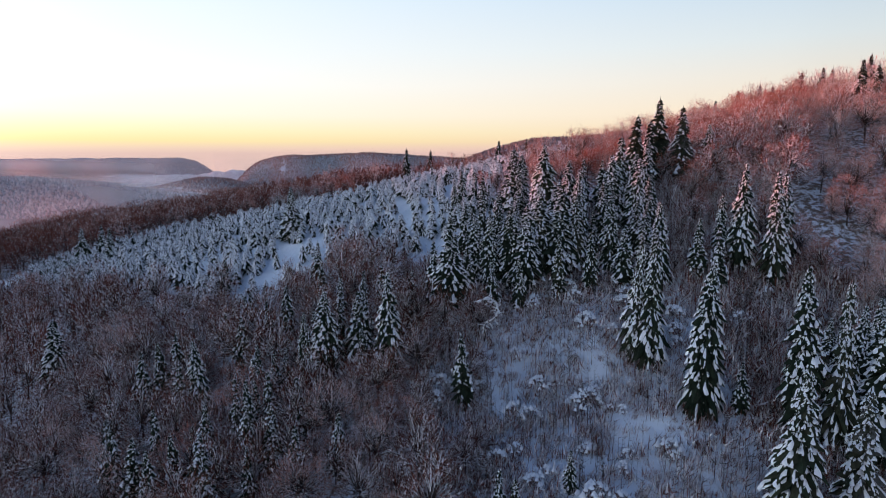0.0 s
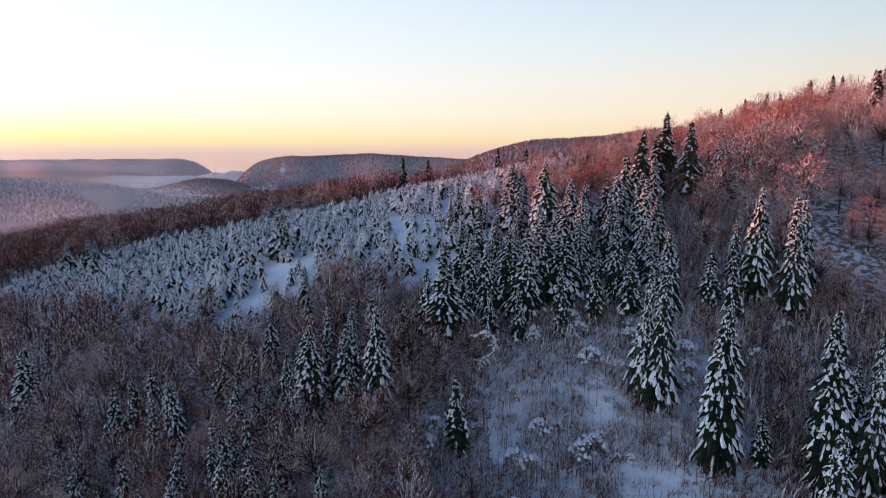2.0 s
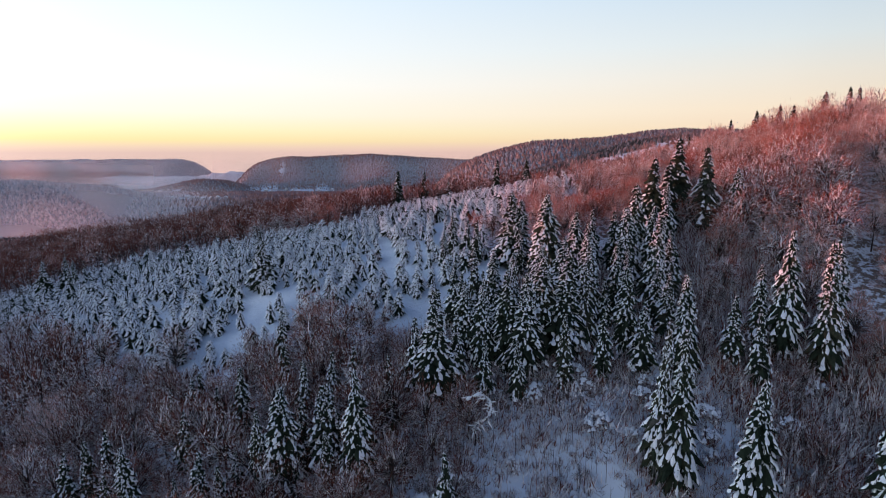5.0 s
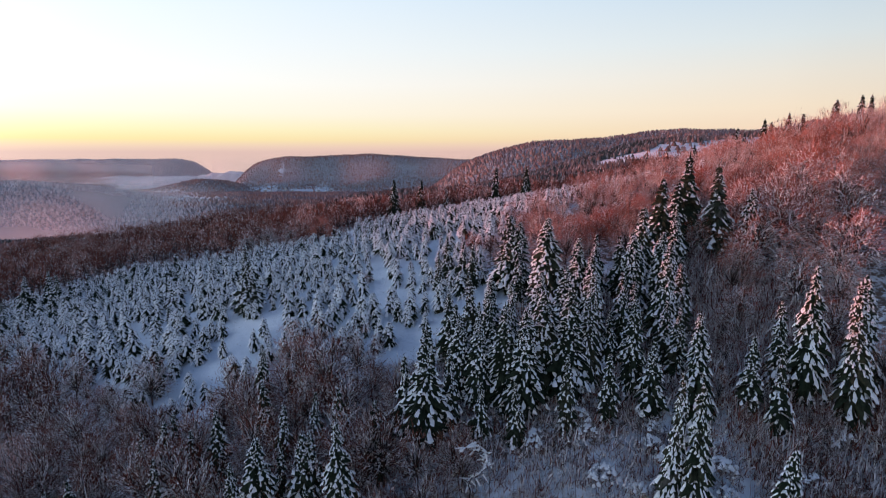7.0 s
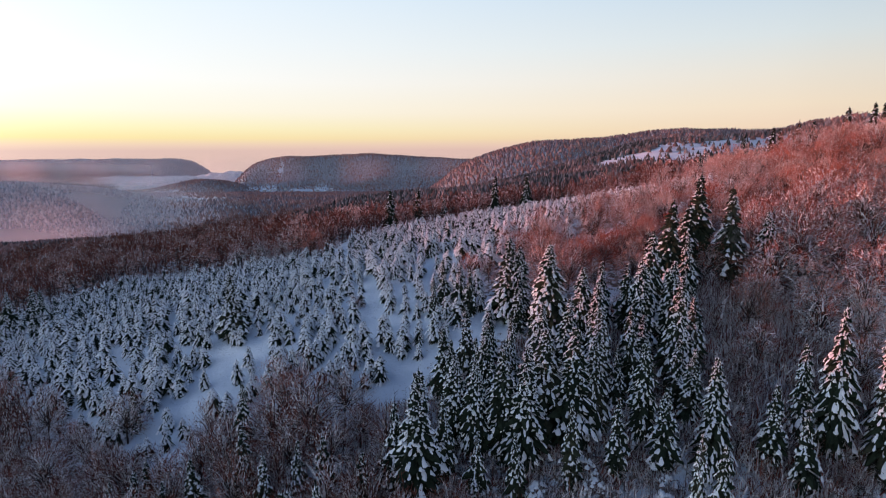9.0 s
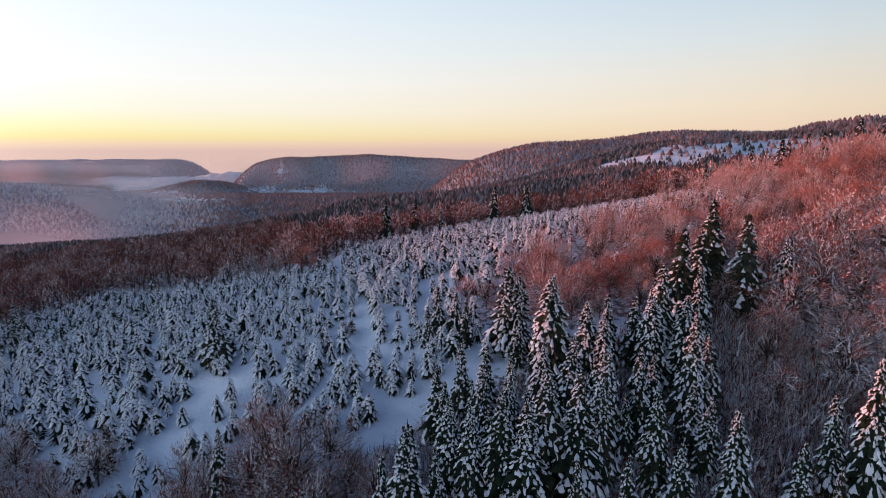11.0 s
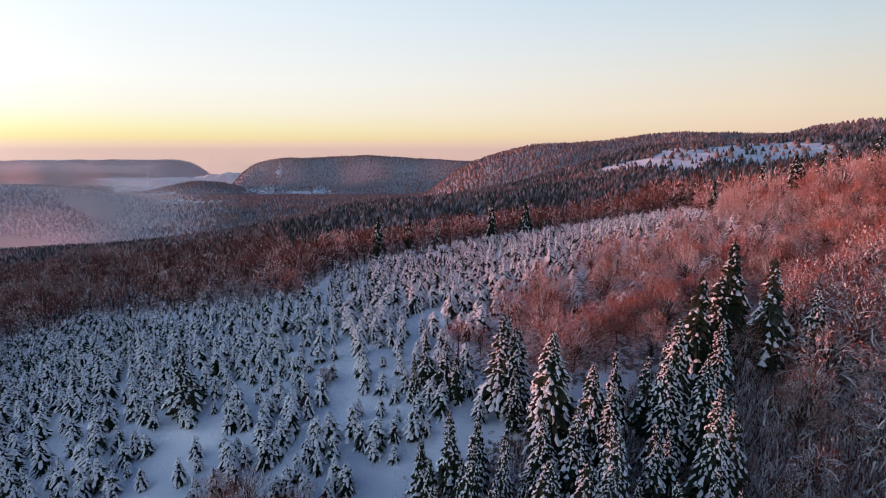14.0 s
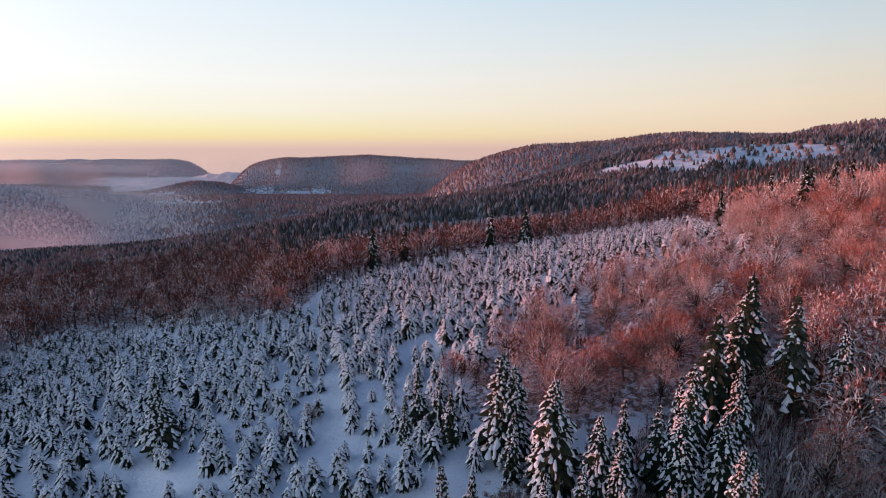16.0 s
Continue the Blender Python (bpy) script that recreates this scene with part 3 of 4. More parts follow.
RIDGE_SPRUCES = [(103, 256, 14), (117, 253, 17), (129, 250, 17), (-139, 217.5, 13.5, 1.2), (-134.5, 223, 13, 1.1), (-130, 221, 11), (-122, 206, 10), (8, 146, 9), (5, 148, 10), (3, 145, 8), (10, 143, 9),
                 (-17, 267, 18, 1.15), (-6, 280, 17, 1.1), (5, 283, 12), (41, 288, 18), (27, 288, 18), (121, 168, 16), (114, 161, 15), (113, 154, 15), (120, 240, 17), (126, 236, 18), (133, 238, 17), (139, 231, 19), (146, 228, 18), (153, 233, 19), (160, 226, 18)]

rng = random.Random(4)
crng = np.random.default_rng(8)
crest_row = [s for s in CREST_SPRUCES[:4] + RIDGE_SPRUCES if s[2] > 10 and s[0] > -100]
tall = [s for s in SLOPE_SPRUCES + CLUSTER_SPRUCES + CREST_SPRUCES[4:] if s[2] > 13]
small = [s for s in SLOPE_SPRUCES + CLUSTER_SPRUCES + CREST_SPRUCES[4:] + LOW_SPRUCES if s[2] <= 13] + [s for s in RIDGE_SPRUCES if s[2] <= 10 or s[0] < -100]
GULLY = [(46, 60), (76, 60), (72, 84), (50, 84)]
GULLY_WOOD = [(44, 58), (76, 58), (70, 100), (66, 112), (60, 128), (50, 126), (42, 106), (46, 84)]
GLADE = [(-60, 72), (-62, 100), (-36, 118), (-12, 108), (-4, 84), (-22, 70)]
for poly, step, lo, hi, share in ((THICKET, 4.6, 9, 13, 0.4), (GULLY, 7.0, 9, 15, 0.4), (GLADE, 5.0, 8, 13, 0.5)):
    x, y = jittered(-70, 90, 55, 140, step, crng)
    for a, b in zip(x[inside(poly, x, y)], y[inside(poly, x, y)]):
        if crng.random() < share and all((a - u) ** 2 + (b - v) ** 2 > 6.5 for u, v, *_ in tall + small + crest_row):
            h = crng.uniform(lo, hi)
            (tall if h > 13 else small).append((a, b, h, crng.uniform(0.8, 1.05)))
masters = [(make_spruce(20, 3.9 + 0.4 * (i % 4), 11 + i, 0.76, 14, (0.98, 0.88, 0.94)[i % 3]), 20) for i in range(6)]
for ob, _ in masters:
    tagged(ob, "tall dark green spruce laden with fresh snow on the hillside", "spruce", "tall spruces on the slope")
place_all(masters, tall, rng, [False] * 6)
masters = [(make_spruce(17, 3.3 + 0.3 * (i % 3), 41 + i, 0.72, 13, 0.42), 17) for i in range(4)]
for ob, _ in masters:
    tagged(ob, "dark spruce with little snow rising above its neighbours", "spruce", "dark spruces with little snow")
place_all(masters, crest_row, rng, [False] * 4)
masters = [(make_spruce(11, 2.3 + 0.2 * (i % 3), 21 + i, 0.66, 10, (0.95, 0.8)[i % 2]), 11) for i in range(4)]
for ob, _ in masters:
    tagged(ob, "half-grown spruce with snow on every branch", "spruce", "half-grown spruces on the slope")
place_all(masters, small, rng, [False] * 4)

# ---- the plantation of young spruces ----
PLANTATION = [(-137, 240), (-118, 250), (-82, 235), (-25, 212), (-31, 249), (-8, 263), (42, 294), (116, 310), (84, 208), (44, 190), (19, 168), (12, 149),
              (6, 137), (-2, 134), (-10, 125), (-19, 132), (-30, 130), (-37, 121), (-47, 122), (-70, 142), (-93, 160), (-123, 178), (-152, 197), (-165, 228)]
nrng = np.random.default_rng(5)
px, py = jittered(-165, 150, 120, 312, 2.95, nrng)
keep = inside(PLANTATION, px, py)
CLEARINGS = [(3, 172, 5, 6), (-1, 161, 6, 5), (-17, 166, 7, 4), (-27, 172, 6, 3), (-40, 160, 8, 5), (-62, 160, 8, 4), (-48, 152, 8, 5), (0, 143, 5, 4), (11, 156, 2, 6),
             (-23, 205, 5, 3), (-66, 218, 9, 3), (-77, 217, 6, 3), (-41, 139, 9, 9), (-12, 134, 4, 4), (-38, 148, 7, 5), (-15, 163, 4, 3), (-36, 129, 7, 5), (-74, 225, 8, 3), (-88, 229, 8, 3), (-63, 227, 6, 3), (-26, 199, 4, 4), (47, 171, 6, 4), (79, 169, 5, 4)]
share = np.clip(0.72 + (py - 160) / 110 - 0.25 * wobble(px, py, 13, 4), 0.52, 0.9)
for cx, cy, ax, ay in CLEARINGS:
    share = np.where(((px - cx) / ax) ** 2 + ((py - cy) / ay) ** 2 < 1 + 0.4 * wobble(px, py, 5, 2), 0.5, share)
keep &= nrng.random(len(px)) < share
GAPS = [(19, 168), (44, 190), (84, 208), (130, 260), (150, 230), (95, 185), (70, 163), (45, 155), (22, 158)]
keep |= inside(GAPS, px, py) & (nrng.random(len(px)) < 0.4)
PATCH = [(-30, 146), (-20, 134), (-8, 126), (3, 122), (14, 132), (13, 150), (-5, 158), (-26, 158)]
keep |= inside(PATCH, px, py) & (nrng.random(len(px)) < 0.3)
px, py, share = px[keep], py[keep], share[keep]
ph = (2.4 + 3.6 * nrng.beta(2, 2, len(px))) * np.where(px < -50, 1.15, 1.0) * np.where(py > 195, 0.88, 1.0) * np.where(share < 0.51, 0.85, 1.0)
near = np.argsort((px + 5) ** 2 * 0.5 + (py - 140) ** 2)
own, rest = near[:300], near[300:]
masters = [(make_spruce(5, 1.85 + 0.15 * (i % 3), 31 + i, 0.4, 10, (1.0, 0.75, 0.95, 0.85, 1.0)[i], "young_spruce", 3, 0.5 + 0.08 * (i % 2)), 5) for i in range(5)]
for ob, _ in masters:
    tagged(ob, "small snow-laden young spruce in the plantation", "young spruce", "young spruces in the plantation")
place_all(masters, list(zip(px[own], py[own], ph[own])), rng, [False] * 5)
kinds, thin = [], []
for i in range(6):
    w, lf, sn = spruce_soup(5, 1.7 + 0.15 * (i % 3), 51 + i, 0.52, 8, (1.0, 0.75, 0.95, 0.85, 1.0, 0.65)[i], 2, fat=0.5)
    kinds.append(soup_kind([lf, sn], [0, 1], 5))
    w, lf, sn = spruce_soup(5, 1.7 + 0.15 * (i % 3), 61 + i, 0.74, 7, (0.9, 0.4, 0.7, 0.5, 0.8, 0.35)[i], 2, fat=0.5)
    thin.append(soup_kind([lf, sn], [0, 1], 5))
lower = rest[py[rest] < 195]
upper = rest[py[rest] >= 195]
scatter_stuff("young_spruces", "dense plantation of small snow-laden young spruces", "young spruces", kinds, [NEEDLE, SNOW], px[lower], py[lower], ph[lower], nrng)
scatter_stuff("young_spruces_upper", "upper plantation of small snow-laden young spruces", "young spruces", thin, [NEEDLE, SNOW], px[upper], py[upper], ph[upper], nrng)

# ---- bare broadleaved woods ----
bare_kinds, frosted_kinds, far_bare_kinds, far_frosted_kinds, canopy_kinds = [], [], [], [], []
for i in range(6):
    for out, h, r, n, frost, wide in ((bare_kinds, 11, 3.7, 380, 0.42, 0.05), (frosted_kinds, 9, 4.4, 460, 0.2, 0.055), (far_bare_kinds, 11, 4.0, 210, 0.16, 0.08),
                                      (far_frosted_kinds, 9, 4.2, 220, 0.2, 0.09), (canopy_kinds, 11, 4.2, 54, 0.16, 0.15)):
        w, t, f = bare_soup(h, r, 71 + i + 10 * len(out) + n, n, frost, wide, 6 if n > 100 else 3, 1.9 if n == 380 else 1.0 if n in (210, 54) else 1.35)
        out.append(soup_kind([w, t, f], [0, 1, 2], h))
bx, by, bh, bf = [], [], [], []
for poly, step, lo, hi, frosty in ((LOWER_WOOD, 4.0, 6, 13, 0.1), (UPPER_WOOD, 5.2, 10, 14.5, 0.22), (RIGHT_WOOD, 5.2, 5, 11, 0.88), (GULLY_WOOD, 3.3, 3, 6.5, 0.0)):
    x, y = jittered(-340, 240, 40, 430, step, nrng)
    k = inside(poly, x, y) & (np.abs(x) < 0.84 * y + 14)
    group = wobble(x, y, 30, 3) + 0.5 * wobble(x, y, 13, 6)
    k &= nrng.random(len(x)) < (np.where(group > -0.05, 0.92, 0.22 + 0.5 * (y < 172)) if poly is RIGHT_WOOD else np.clip(0.88 * (9 - x) / 14, 0.05, 0.88) if poly is LOWER_WOOD else 0.88)
    k &= ~((x > 48) & (x < 80) & (y > 114) & (y < 148) & (nrng.random(len(x)) < 0.65))
    bx.append(x[k]), by.append(y[k]), bh.append(nrng.uniform(lo, hi, k.sum()) * (1 + 0.35 * smoothstep(80, 120, x[k]))), bf.append(nrng.random(k.sum()) < frosty)
bx, by, bh, bf = np.concatenate(bx), np.concatenate(by), np.concatenate(bh), np.concatenate(bf)
# broad crowns that stand out: brown ones below the plantation, sun-reddened ones beside it
DOMES = [(-21, 118.5, 12.5, 1.35), (-15.8, 119.5, 13.5, 1.4), (-11, 121.5, 11, 1.2), (-52, 131, 10.5, 1.1), (-62, 123, 11, 1.3), (-47, 119, 11, 1.3), (-74, 131, 10, 1.3), (-35, 112, 11, 1.2), (-18, 150, 4.5, 1.2), (-14, 155, 4, 1.2)]
SUN_RED = [(10.5, 157, 6.5, 0.8), (-37, 216.5, 9.5, 0.9), (27, 159.5, 9, 1.0), (33, 150, 8.5, 1.0), (37.5, 149, 8.5, 1.0), (42, 151.5, 9, 1.0), (47, 152.5, 8.5, 1.0), (52, 154, 8, 1.1), (58, 157, 8, 1.0), (63, 161, 10, 1.0), (69, 157, 9, 1.1), (84, 162.5, 11, 1.1),
          (90, 180, 10, 1.1), (97, 172, 10, 1.2), (76, 150, 10, 1.1), (88, 156, 11, 1.1), (102, 186, 10, 1.1), (106, 200, 10, 1.1), (58, 170, 8, 1.1), (92, 206, 9, 1.2), (116, 190, 11, 1.2), (110, 214, 10, 1.2)]
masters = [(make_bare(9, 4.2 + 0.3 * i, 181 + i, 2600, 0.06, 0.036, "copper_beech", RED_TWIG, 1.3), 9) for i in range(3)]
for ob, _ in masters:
    tagged(ob, "dense rounded beech with twigs coloured sunlit red, and little snow", "bare tree", "copper beeches beside the plantation")
place_all(masters, SUN_RED, rng, [False] * 3)
reach = np.minimum((bx + 30) ** 2 + (by - 105) ** 2, (bx - 60) ** 2 * 0.7 + (by - 150) ** 2)
own = np.concatenate([np.where(bf == f)[0][np.argsort(reach[bf == f])[:300]] for f in (False, True)])
rest = np.setdiff1d(np.arange(len(bx)), own)
for flag, frost, name, label in ((False, 0.44, "bare_tree", "bare beech with reddish-brown twigs dusted with snow"),
                                 (True, 0.3, "frosted_tree", "bare beech with twigs coloured sunlit red, lightly rimmed by frost")):
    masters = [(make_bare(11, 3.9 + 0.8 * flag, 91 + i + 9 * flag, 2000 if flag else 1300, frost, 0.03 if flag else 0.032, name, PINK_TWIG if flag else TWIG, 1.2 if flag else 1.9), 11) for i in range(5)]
    for ob, _ in masters:
        tagged(ob, label, "bare tree", "bare trees on the slope")
    q = own[bf[own] == flag]
    place_all(masters, list(zip(bx[q], by[q], bh[q])) + ([] if flag else DOMES), rng, [False] * 5)
    for far in (False, True):
        q = rest[(bf[rest] == flag) & ((by[rest] > 205) == far)]
        kind = ((bare_kinds, far_bare_kinds), (frosted_kinds, far_frosted_kinds))[flag][far]
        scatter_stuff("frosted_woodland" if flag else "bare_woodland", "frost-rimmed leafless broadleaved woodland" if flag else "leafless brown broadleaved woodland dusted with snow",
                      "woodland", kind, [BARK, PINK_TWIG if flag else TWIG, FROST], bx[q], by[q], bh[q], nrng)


# ---- undergrowth on the open slope ----
def shrub_soup(h, r, seed, stems, frost):
    """A low shrub: thin upright stems from one stool, and short arching twigs, many lined with snow."""
    rng = random.Random(seed)
    fine, rime = Soup(), Soup()
    for k in range(stems):
        a, lean = rng.uniform(0, 6.283), rng.random() ** 0.6
        p = Vector((rng.gauss(0, 0.35) * r, rng.gauss(0, 0.35) * r, rng.uniform(-0.1, 0.3) * h))
        q = p + Vector((math.cos(a) * r * lean * 0.55, math.sin(a) * r * lean * 0.55, h * rng.uniform(0.25, 0.75) * (1.15 - 0.6 * lean)))
        white = rng.random() < frost
        side = Vector((-math.sin(a + 0.7), math.cos(a + 0.7), 0.2)) * rng.uniform(0.025, 0.06) * (1.8 if white else 1.0)
        (rime if white else fine).add([p - side, p + side, q], [(0, 1, 2)])
    return fine, rime


def sapling_soup(h, seed):
    rng = random.Random(seed)
    wood = Soup()
    lean = Vector((rng.uniform(-0.25, 0.25), rng.uniform(-0.25, 0.25), h))
    for a in (0, 1.57):
        wood.add([(-0.035 * math.cos(a), -0.035 * math.sin(a), -0.2), (0.035 * math.cos(a), 0.035 * math.sin(a), -0.2), lean], [(0, 1, 2)])
    for k in range(12):
        p = lean * rng.uniform(0.3, 0.95)
        a = rng.uniform(0, 6.283)
        q = p + Vector((math.cos(a), math.sin(a), rng.uniform(0.3, 1.2))) * rng.uniform(0.4, 1.1)
        wood.add([p + Vector((0, 0, -0.03)), p + Vector((0.02, 0.02, 0.03)), q], [(0, 1, 2)])
    return wood


shrub_kinds = [soup_kind(shrub_soup(2.4, 1.5 + 0.15 * i, 120 + i, 56, 0.34 + 0.06 * i), [0, 1], 2.4) for i in range(5)]
sapling_kinds = [soup_kind([sapling_soup(4.5, 140 + i)], [0], 4.5) for i in range(6)]
OPEN_SLOPE = [(-12, 45), (-8, 122), (8, 128), (40, 140), (60, 142), (66, 105), (90, 80), (80, 45)]
x, y = jittered(-15, 95, 45, 145, 1.12, nrng, 0.5)
bare_snow = np.exp(-((x - 28) / 7) ** 2 - ((y - 74) / 9) ** 2) + np.exp(-((x - 17) / 5) ** 2 - ((y - 82) / 4) ** 2)
thick = wobble(x, y, 15, 8) + 0.8 * wobble(x, y, 6, 2) + 0.5 * wobble(x, y, 2.5, 7)
k = inside(OPEN_SLOPE, x, y) & (nrng.random(len(x)) < np.clip(0.8 + 0.6 * thick - 0.4 * bare_snow + 0.3 * (x < 8) + 0.6 * (x > 44) + 0.5 * (y > 96), 0.1, 1.0))
scatter_stuff("brushwood", "low snow-dusted brushwood on the open slope", "shrubs", shrub_kinds, [TWIG, FROST], x[k], y[k], 0.9 + 2.8 * nrng.beta(1.6, 2.4, k.sum()) + 1.1 * (x[k] > 44), nrng)
x, y = jittered(-15, 95, 45, 145, 1.1, nrng)
k = inside(OPEN_SLOPE, x, y) & (nrng.random(len(x)) < np.clip(0.3 + 0.5 * wobble(x, y, 12, 5) + 0.2 * (x > 46), 0.05, 0.6))
scatter_stuff("saplings", "thin bare saplings standing in the snow", "saplings", sapling_kinds, [BARK], x[k], y[k], nrng.uniform(2.5, 6.0, k.sum()), nrng)

# low growth under the red beeches, in their sun-reddened colour
x, y = jittered(8, 100, 136, 200, 2.0, nrng)
k = inside(RIGHT_WOOD, x, y) & (nrng.random(len(x)) < 0.35)
scatter_stuff("undergrowth", "low brushwood coloured sunlit red beneath the red beeches", "shrubs", shrub_kinds, [RED_TWIG, FROST], x[k], y[k], nrng.uniform(0.8, 1.8, k.sum()), nrng)

# low growth under the lower wood
x, y = jittered(-120, 5, 45, 190, 3.0, nrng)
k = inside(LOWER_WOOD, x, y) & (np.abs(x) < 0.84 * y + 14) & (nrng.random(len(x)) < 0.7)
scatter_stuff("undergrowth", "snow-dusted undergrowth beneath the bare wood", "shrubs", shrub_kinds, [TWIG, FROST], x[k], y[k], nrng.uniform(1.2, 3.2, k.sum()), nrng)


def make_bush(seed, h=2.2, r=1.7):
    """A rounded bush bowed down under snow."""
    rng = random.Random(seed)
    fine, rime = shrub_soup(h, r, seed, 90, 0.5)
    caps = Soup()
    for k in range(26):
        a, u = rng.uniform(0, 6.283), rng.uniform(0.1, 0.95)
        c = Vector((math.cos(a) * r * u, math.sin(a) * r * u, h * (0.85 - 0.55 * u * u)))
        w = rng.uniform(0.14, 0.36)
        rim = [c + Vector((math.cos(q) * w * rng.uniform(0.7, 1.3), math.sin(q) * w * rng.uniform(0.7, 1.3), -0.5 * w - 0.5 * u * w)) for q in (0, 1.05, 2.1, 3.14, 4.2, 5.2)]
        caps.add(rim + [c + Vector((0, 0, 0.9 * w))], [(i, (i + 1) % 6, 6) for i in range(6)])
    root = new("snowy_bush")
    tagged(part("brush", mesh("brush", fine.v + rime.v, fine.f + [tuple(len(fine.v) + i for i in f) for f in rime.f], [TWIG, FROST], [0] * len(fine.f) + [1] * len(rime.f)), root), kind="stuff")
    tagged(part("snow", mesh("snow", caps.v, caps.f, [SNOW], smooth=True), root, "white snow lumps"), kind="stuff")
    return tagged(root, "low bush bowed under lumps of snow", "bush", "snowy bushes on the open slope")


bushes = [(make_bush(200 + i), 2.2) for i in range(4)]
BUSHES = [(21, 85), (24, 88), (18, 90), (27, 82), (14, 83), (30, 95), (25, 97), (33, 99), (12, 96), (38, 92), (10, 78), (20, 76), (27, 74), (32, 72), (16, 104), (24, 106), (35, 104), (41, 97),
          (46, 92), (5, 92), (-2, 90), (-5, 84), (1, 78), (-8, 78), (-14, 82), (14, 72), (22, 68), (42, 84), (52, 92), (56, 97)]
place_all(bushes, [(a + rng.uniform(-2.5, 2.5) * k, b + rng.uniform(-2.5, 2.5) * k, rng.uniform(1.2, 2.9)) for k in (0.4, 1.2) for a, b in BUSHES], rng, [False] * 4)


def bent_sapling():
    """A young tree bowed right over to the ground under its load of snow."""
    root = new("bent_sapling")
    stem, load = Soup(), Soup()
    bends = [(0.0, 0.0, -0.3), (0.2, 0.1, 1.5), (-0.2, 0.0, 2.9), (0.7, -0.2, 3.9), (2.0, -0.3, 4.7), (2.5, 0.0, 5.9), (2.2, 0.3, 7.0), (1.3, 0.4, 7.7), (0.0, 0.2, 7.9), (-1.2, 0.0, 7.4)]
    line = [Vector(a).lerp(Vector(b), k / 3) for a, b in zip(bends, bends[1:]) for k in range(3)] + [Vector(bends[-1])]
    twig_rng = random.Random(6)
    for i, (a, b) in enumerate(zip(line, line[1:])):
        stem.tube(a, b, 0.11 - 0.003 * i, 0.107 - 0.003 * i, 5)
        if i > 3:
            up = Vector((twig_rng.uniform(-0.1, 0.1), twig_rng.uniform(-0.1, 0.1), 0.08))
            load.tube(a + up, b + up, twig_rng.uniform(0.08, 0.28), twig_rng.uniform(0.08, 0.28), 6)
        if i > 4 and i % 2:
            for k in (-1, 1, 0.5):
                e = a + Vector((twig_rng.uniform(-1.6, 1.1), k * twig_rng.uniform(0.4, 1.2), twig_rng.uniform(-1.1, 0.6)))
                stem.tube(a, e, 0.04, 0.02, 3)
                load.tube(a.lerp(e, 0.3) + Vector((0, 0, 0.08)), e + Vector((0, 0, 0.08)), 0.16, 0.07, 5)
    part("stem", mesh("stem", stem.v, stem.f, [BARK], smooth=True), root)
    part("snow", mesh("snow", load.v, load.f, [SNOW], smooth=True), root, "thick white snow along the stem")
    root.matrix_basis = pose(7.4, 98.5, float(height(7.4, 98.5)) - 0.1, 0, 0, 8)
    tagged(root, "young tree bent over under thick snow", "sapling")


bent_sapling()

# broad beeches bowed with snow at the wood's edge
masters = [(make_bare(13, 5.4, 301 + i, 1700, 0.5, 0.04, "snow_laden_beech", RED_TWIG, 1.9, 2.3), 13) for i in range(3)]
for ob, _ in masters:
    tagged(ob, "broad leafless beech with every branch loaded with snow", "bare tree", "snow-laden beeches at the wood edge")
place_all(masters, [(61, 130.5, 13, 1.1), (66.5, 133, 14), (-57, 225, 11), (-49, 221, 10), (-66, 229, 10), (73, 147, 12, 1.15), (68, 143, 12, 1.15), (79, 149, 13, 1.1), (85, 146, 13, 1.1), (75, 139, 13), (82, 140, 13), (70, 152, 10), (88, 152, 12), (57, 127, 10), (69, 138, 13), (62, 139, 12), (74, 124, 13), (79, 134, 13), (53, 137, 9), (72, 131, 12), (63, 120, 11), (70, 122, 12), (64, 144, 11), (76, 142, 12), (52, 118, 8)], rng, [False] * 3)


# ---- far forest ----
def cone_kind(h, r, sides, slot):
    v = [(r * math.cos(6.283 * i / sides), r * math.sin(6.283 * i / sides), h * 0.1) for i in range(sides)] + [(0, 0, h)]
    return np.array(v), np.array([(i, (i + 1) % sides, sides) for i in range(sides)]), np.full(sides, slot), h


def tiered_kind(h, r, slot):
    """A far spruce: three ragged skirts of branches, one above the other."""
    v, f = [], []
    for k, (low, top, wide) in enumerate(((0.06, 0.55, 1.0), (0.32, 0.8, 0.72), (0.6, 1.0, 0.45))):
        n = len(v)
        v += [(r * wide * (1.0 if i % 2 else 0.6) * math.cos(0.785 * i + k), r * wide * (1.0 if i % 2 else 0.6) * math.sin(0.785 * i + k), h * (low + 0.05 * (i % 2 == 0))) for i in range(8)] + [(0, 0, h * top)]
        f += [(n + i, n + (i + 1) % 8, n + 8) for i in range(8)]
    return np.array(v), np.array(f), np.full(len(f), slot), h


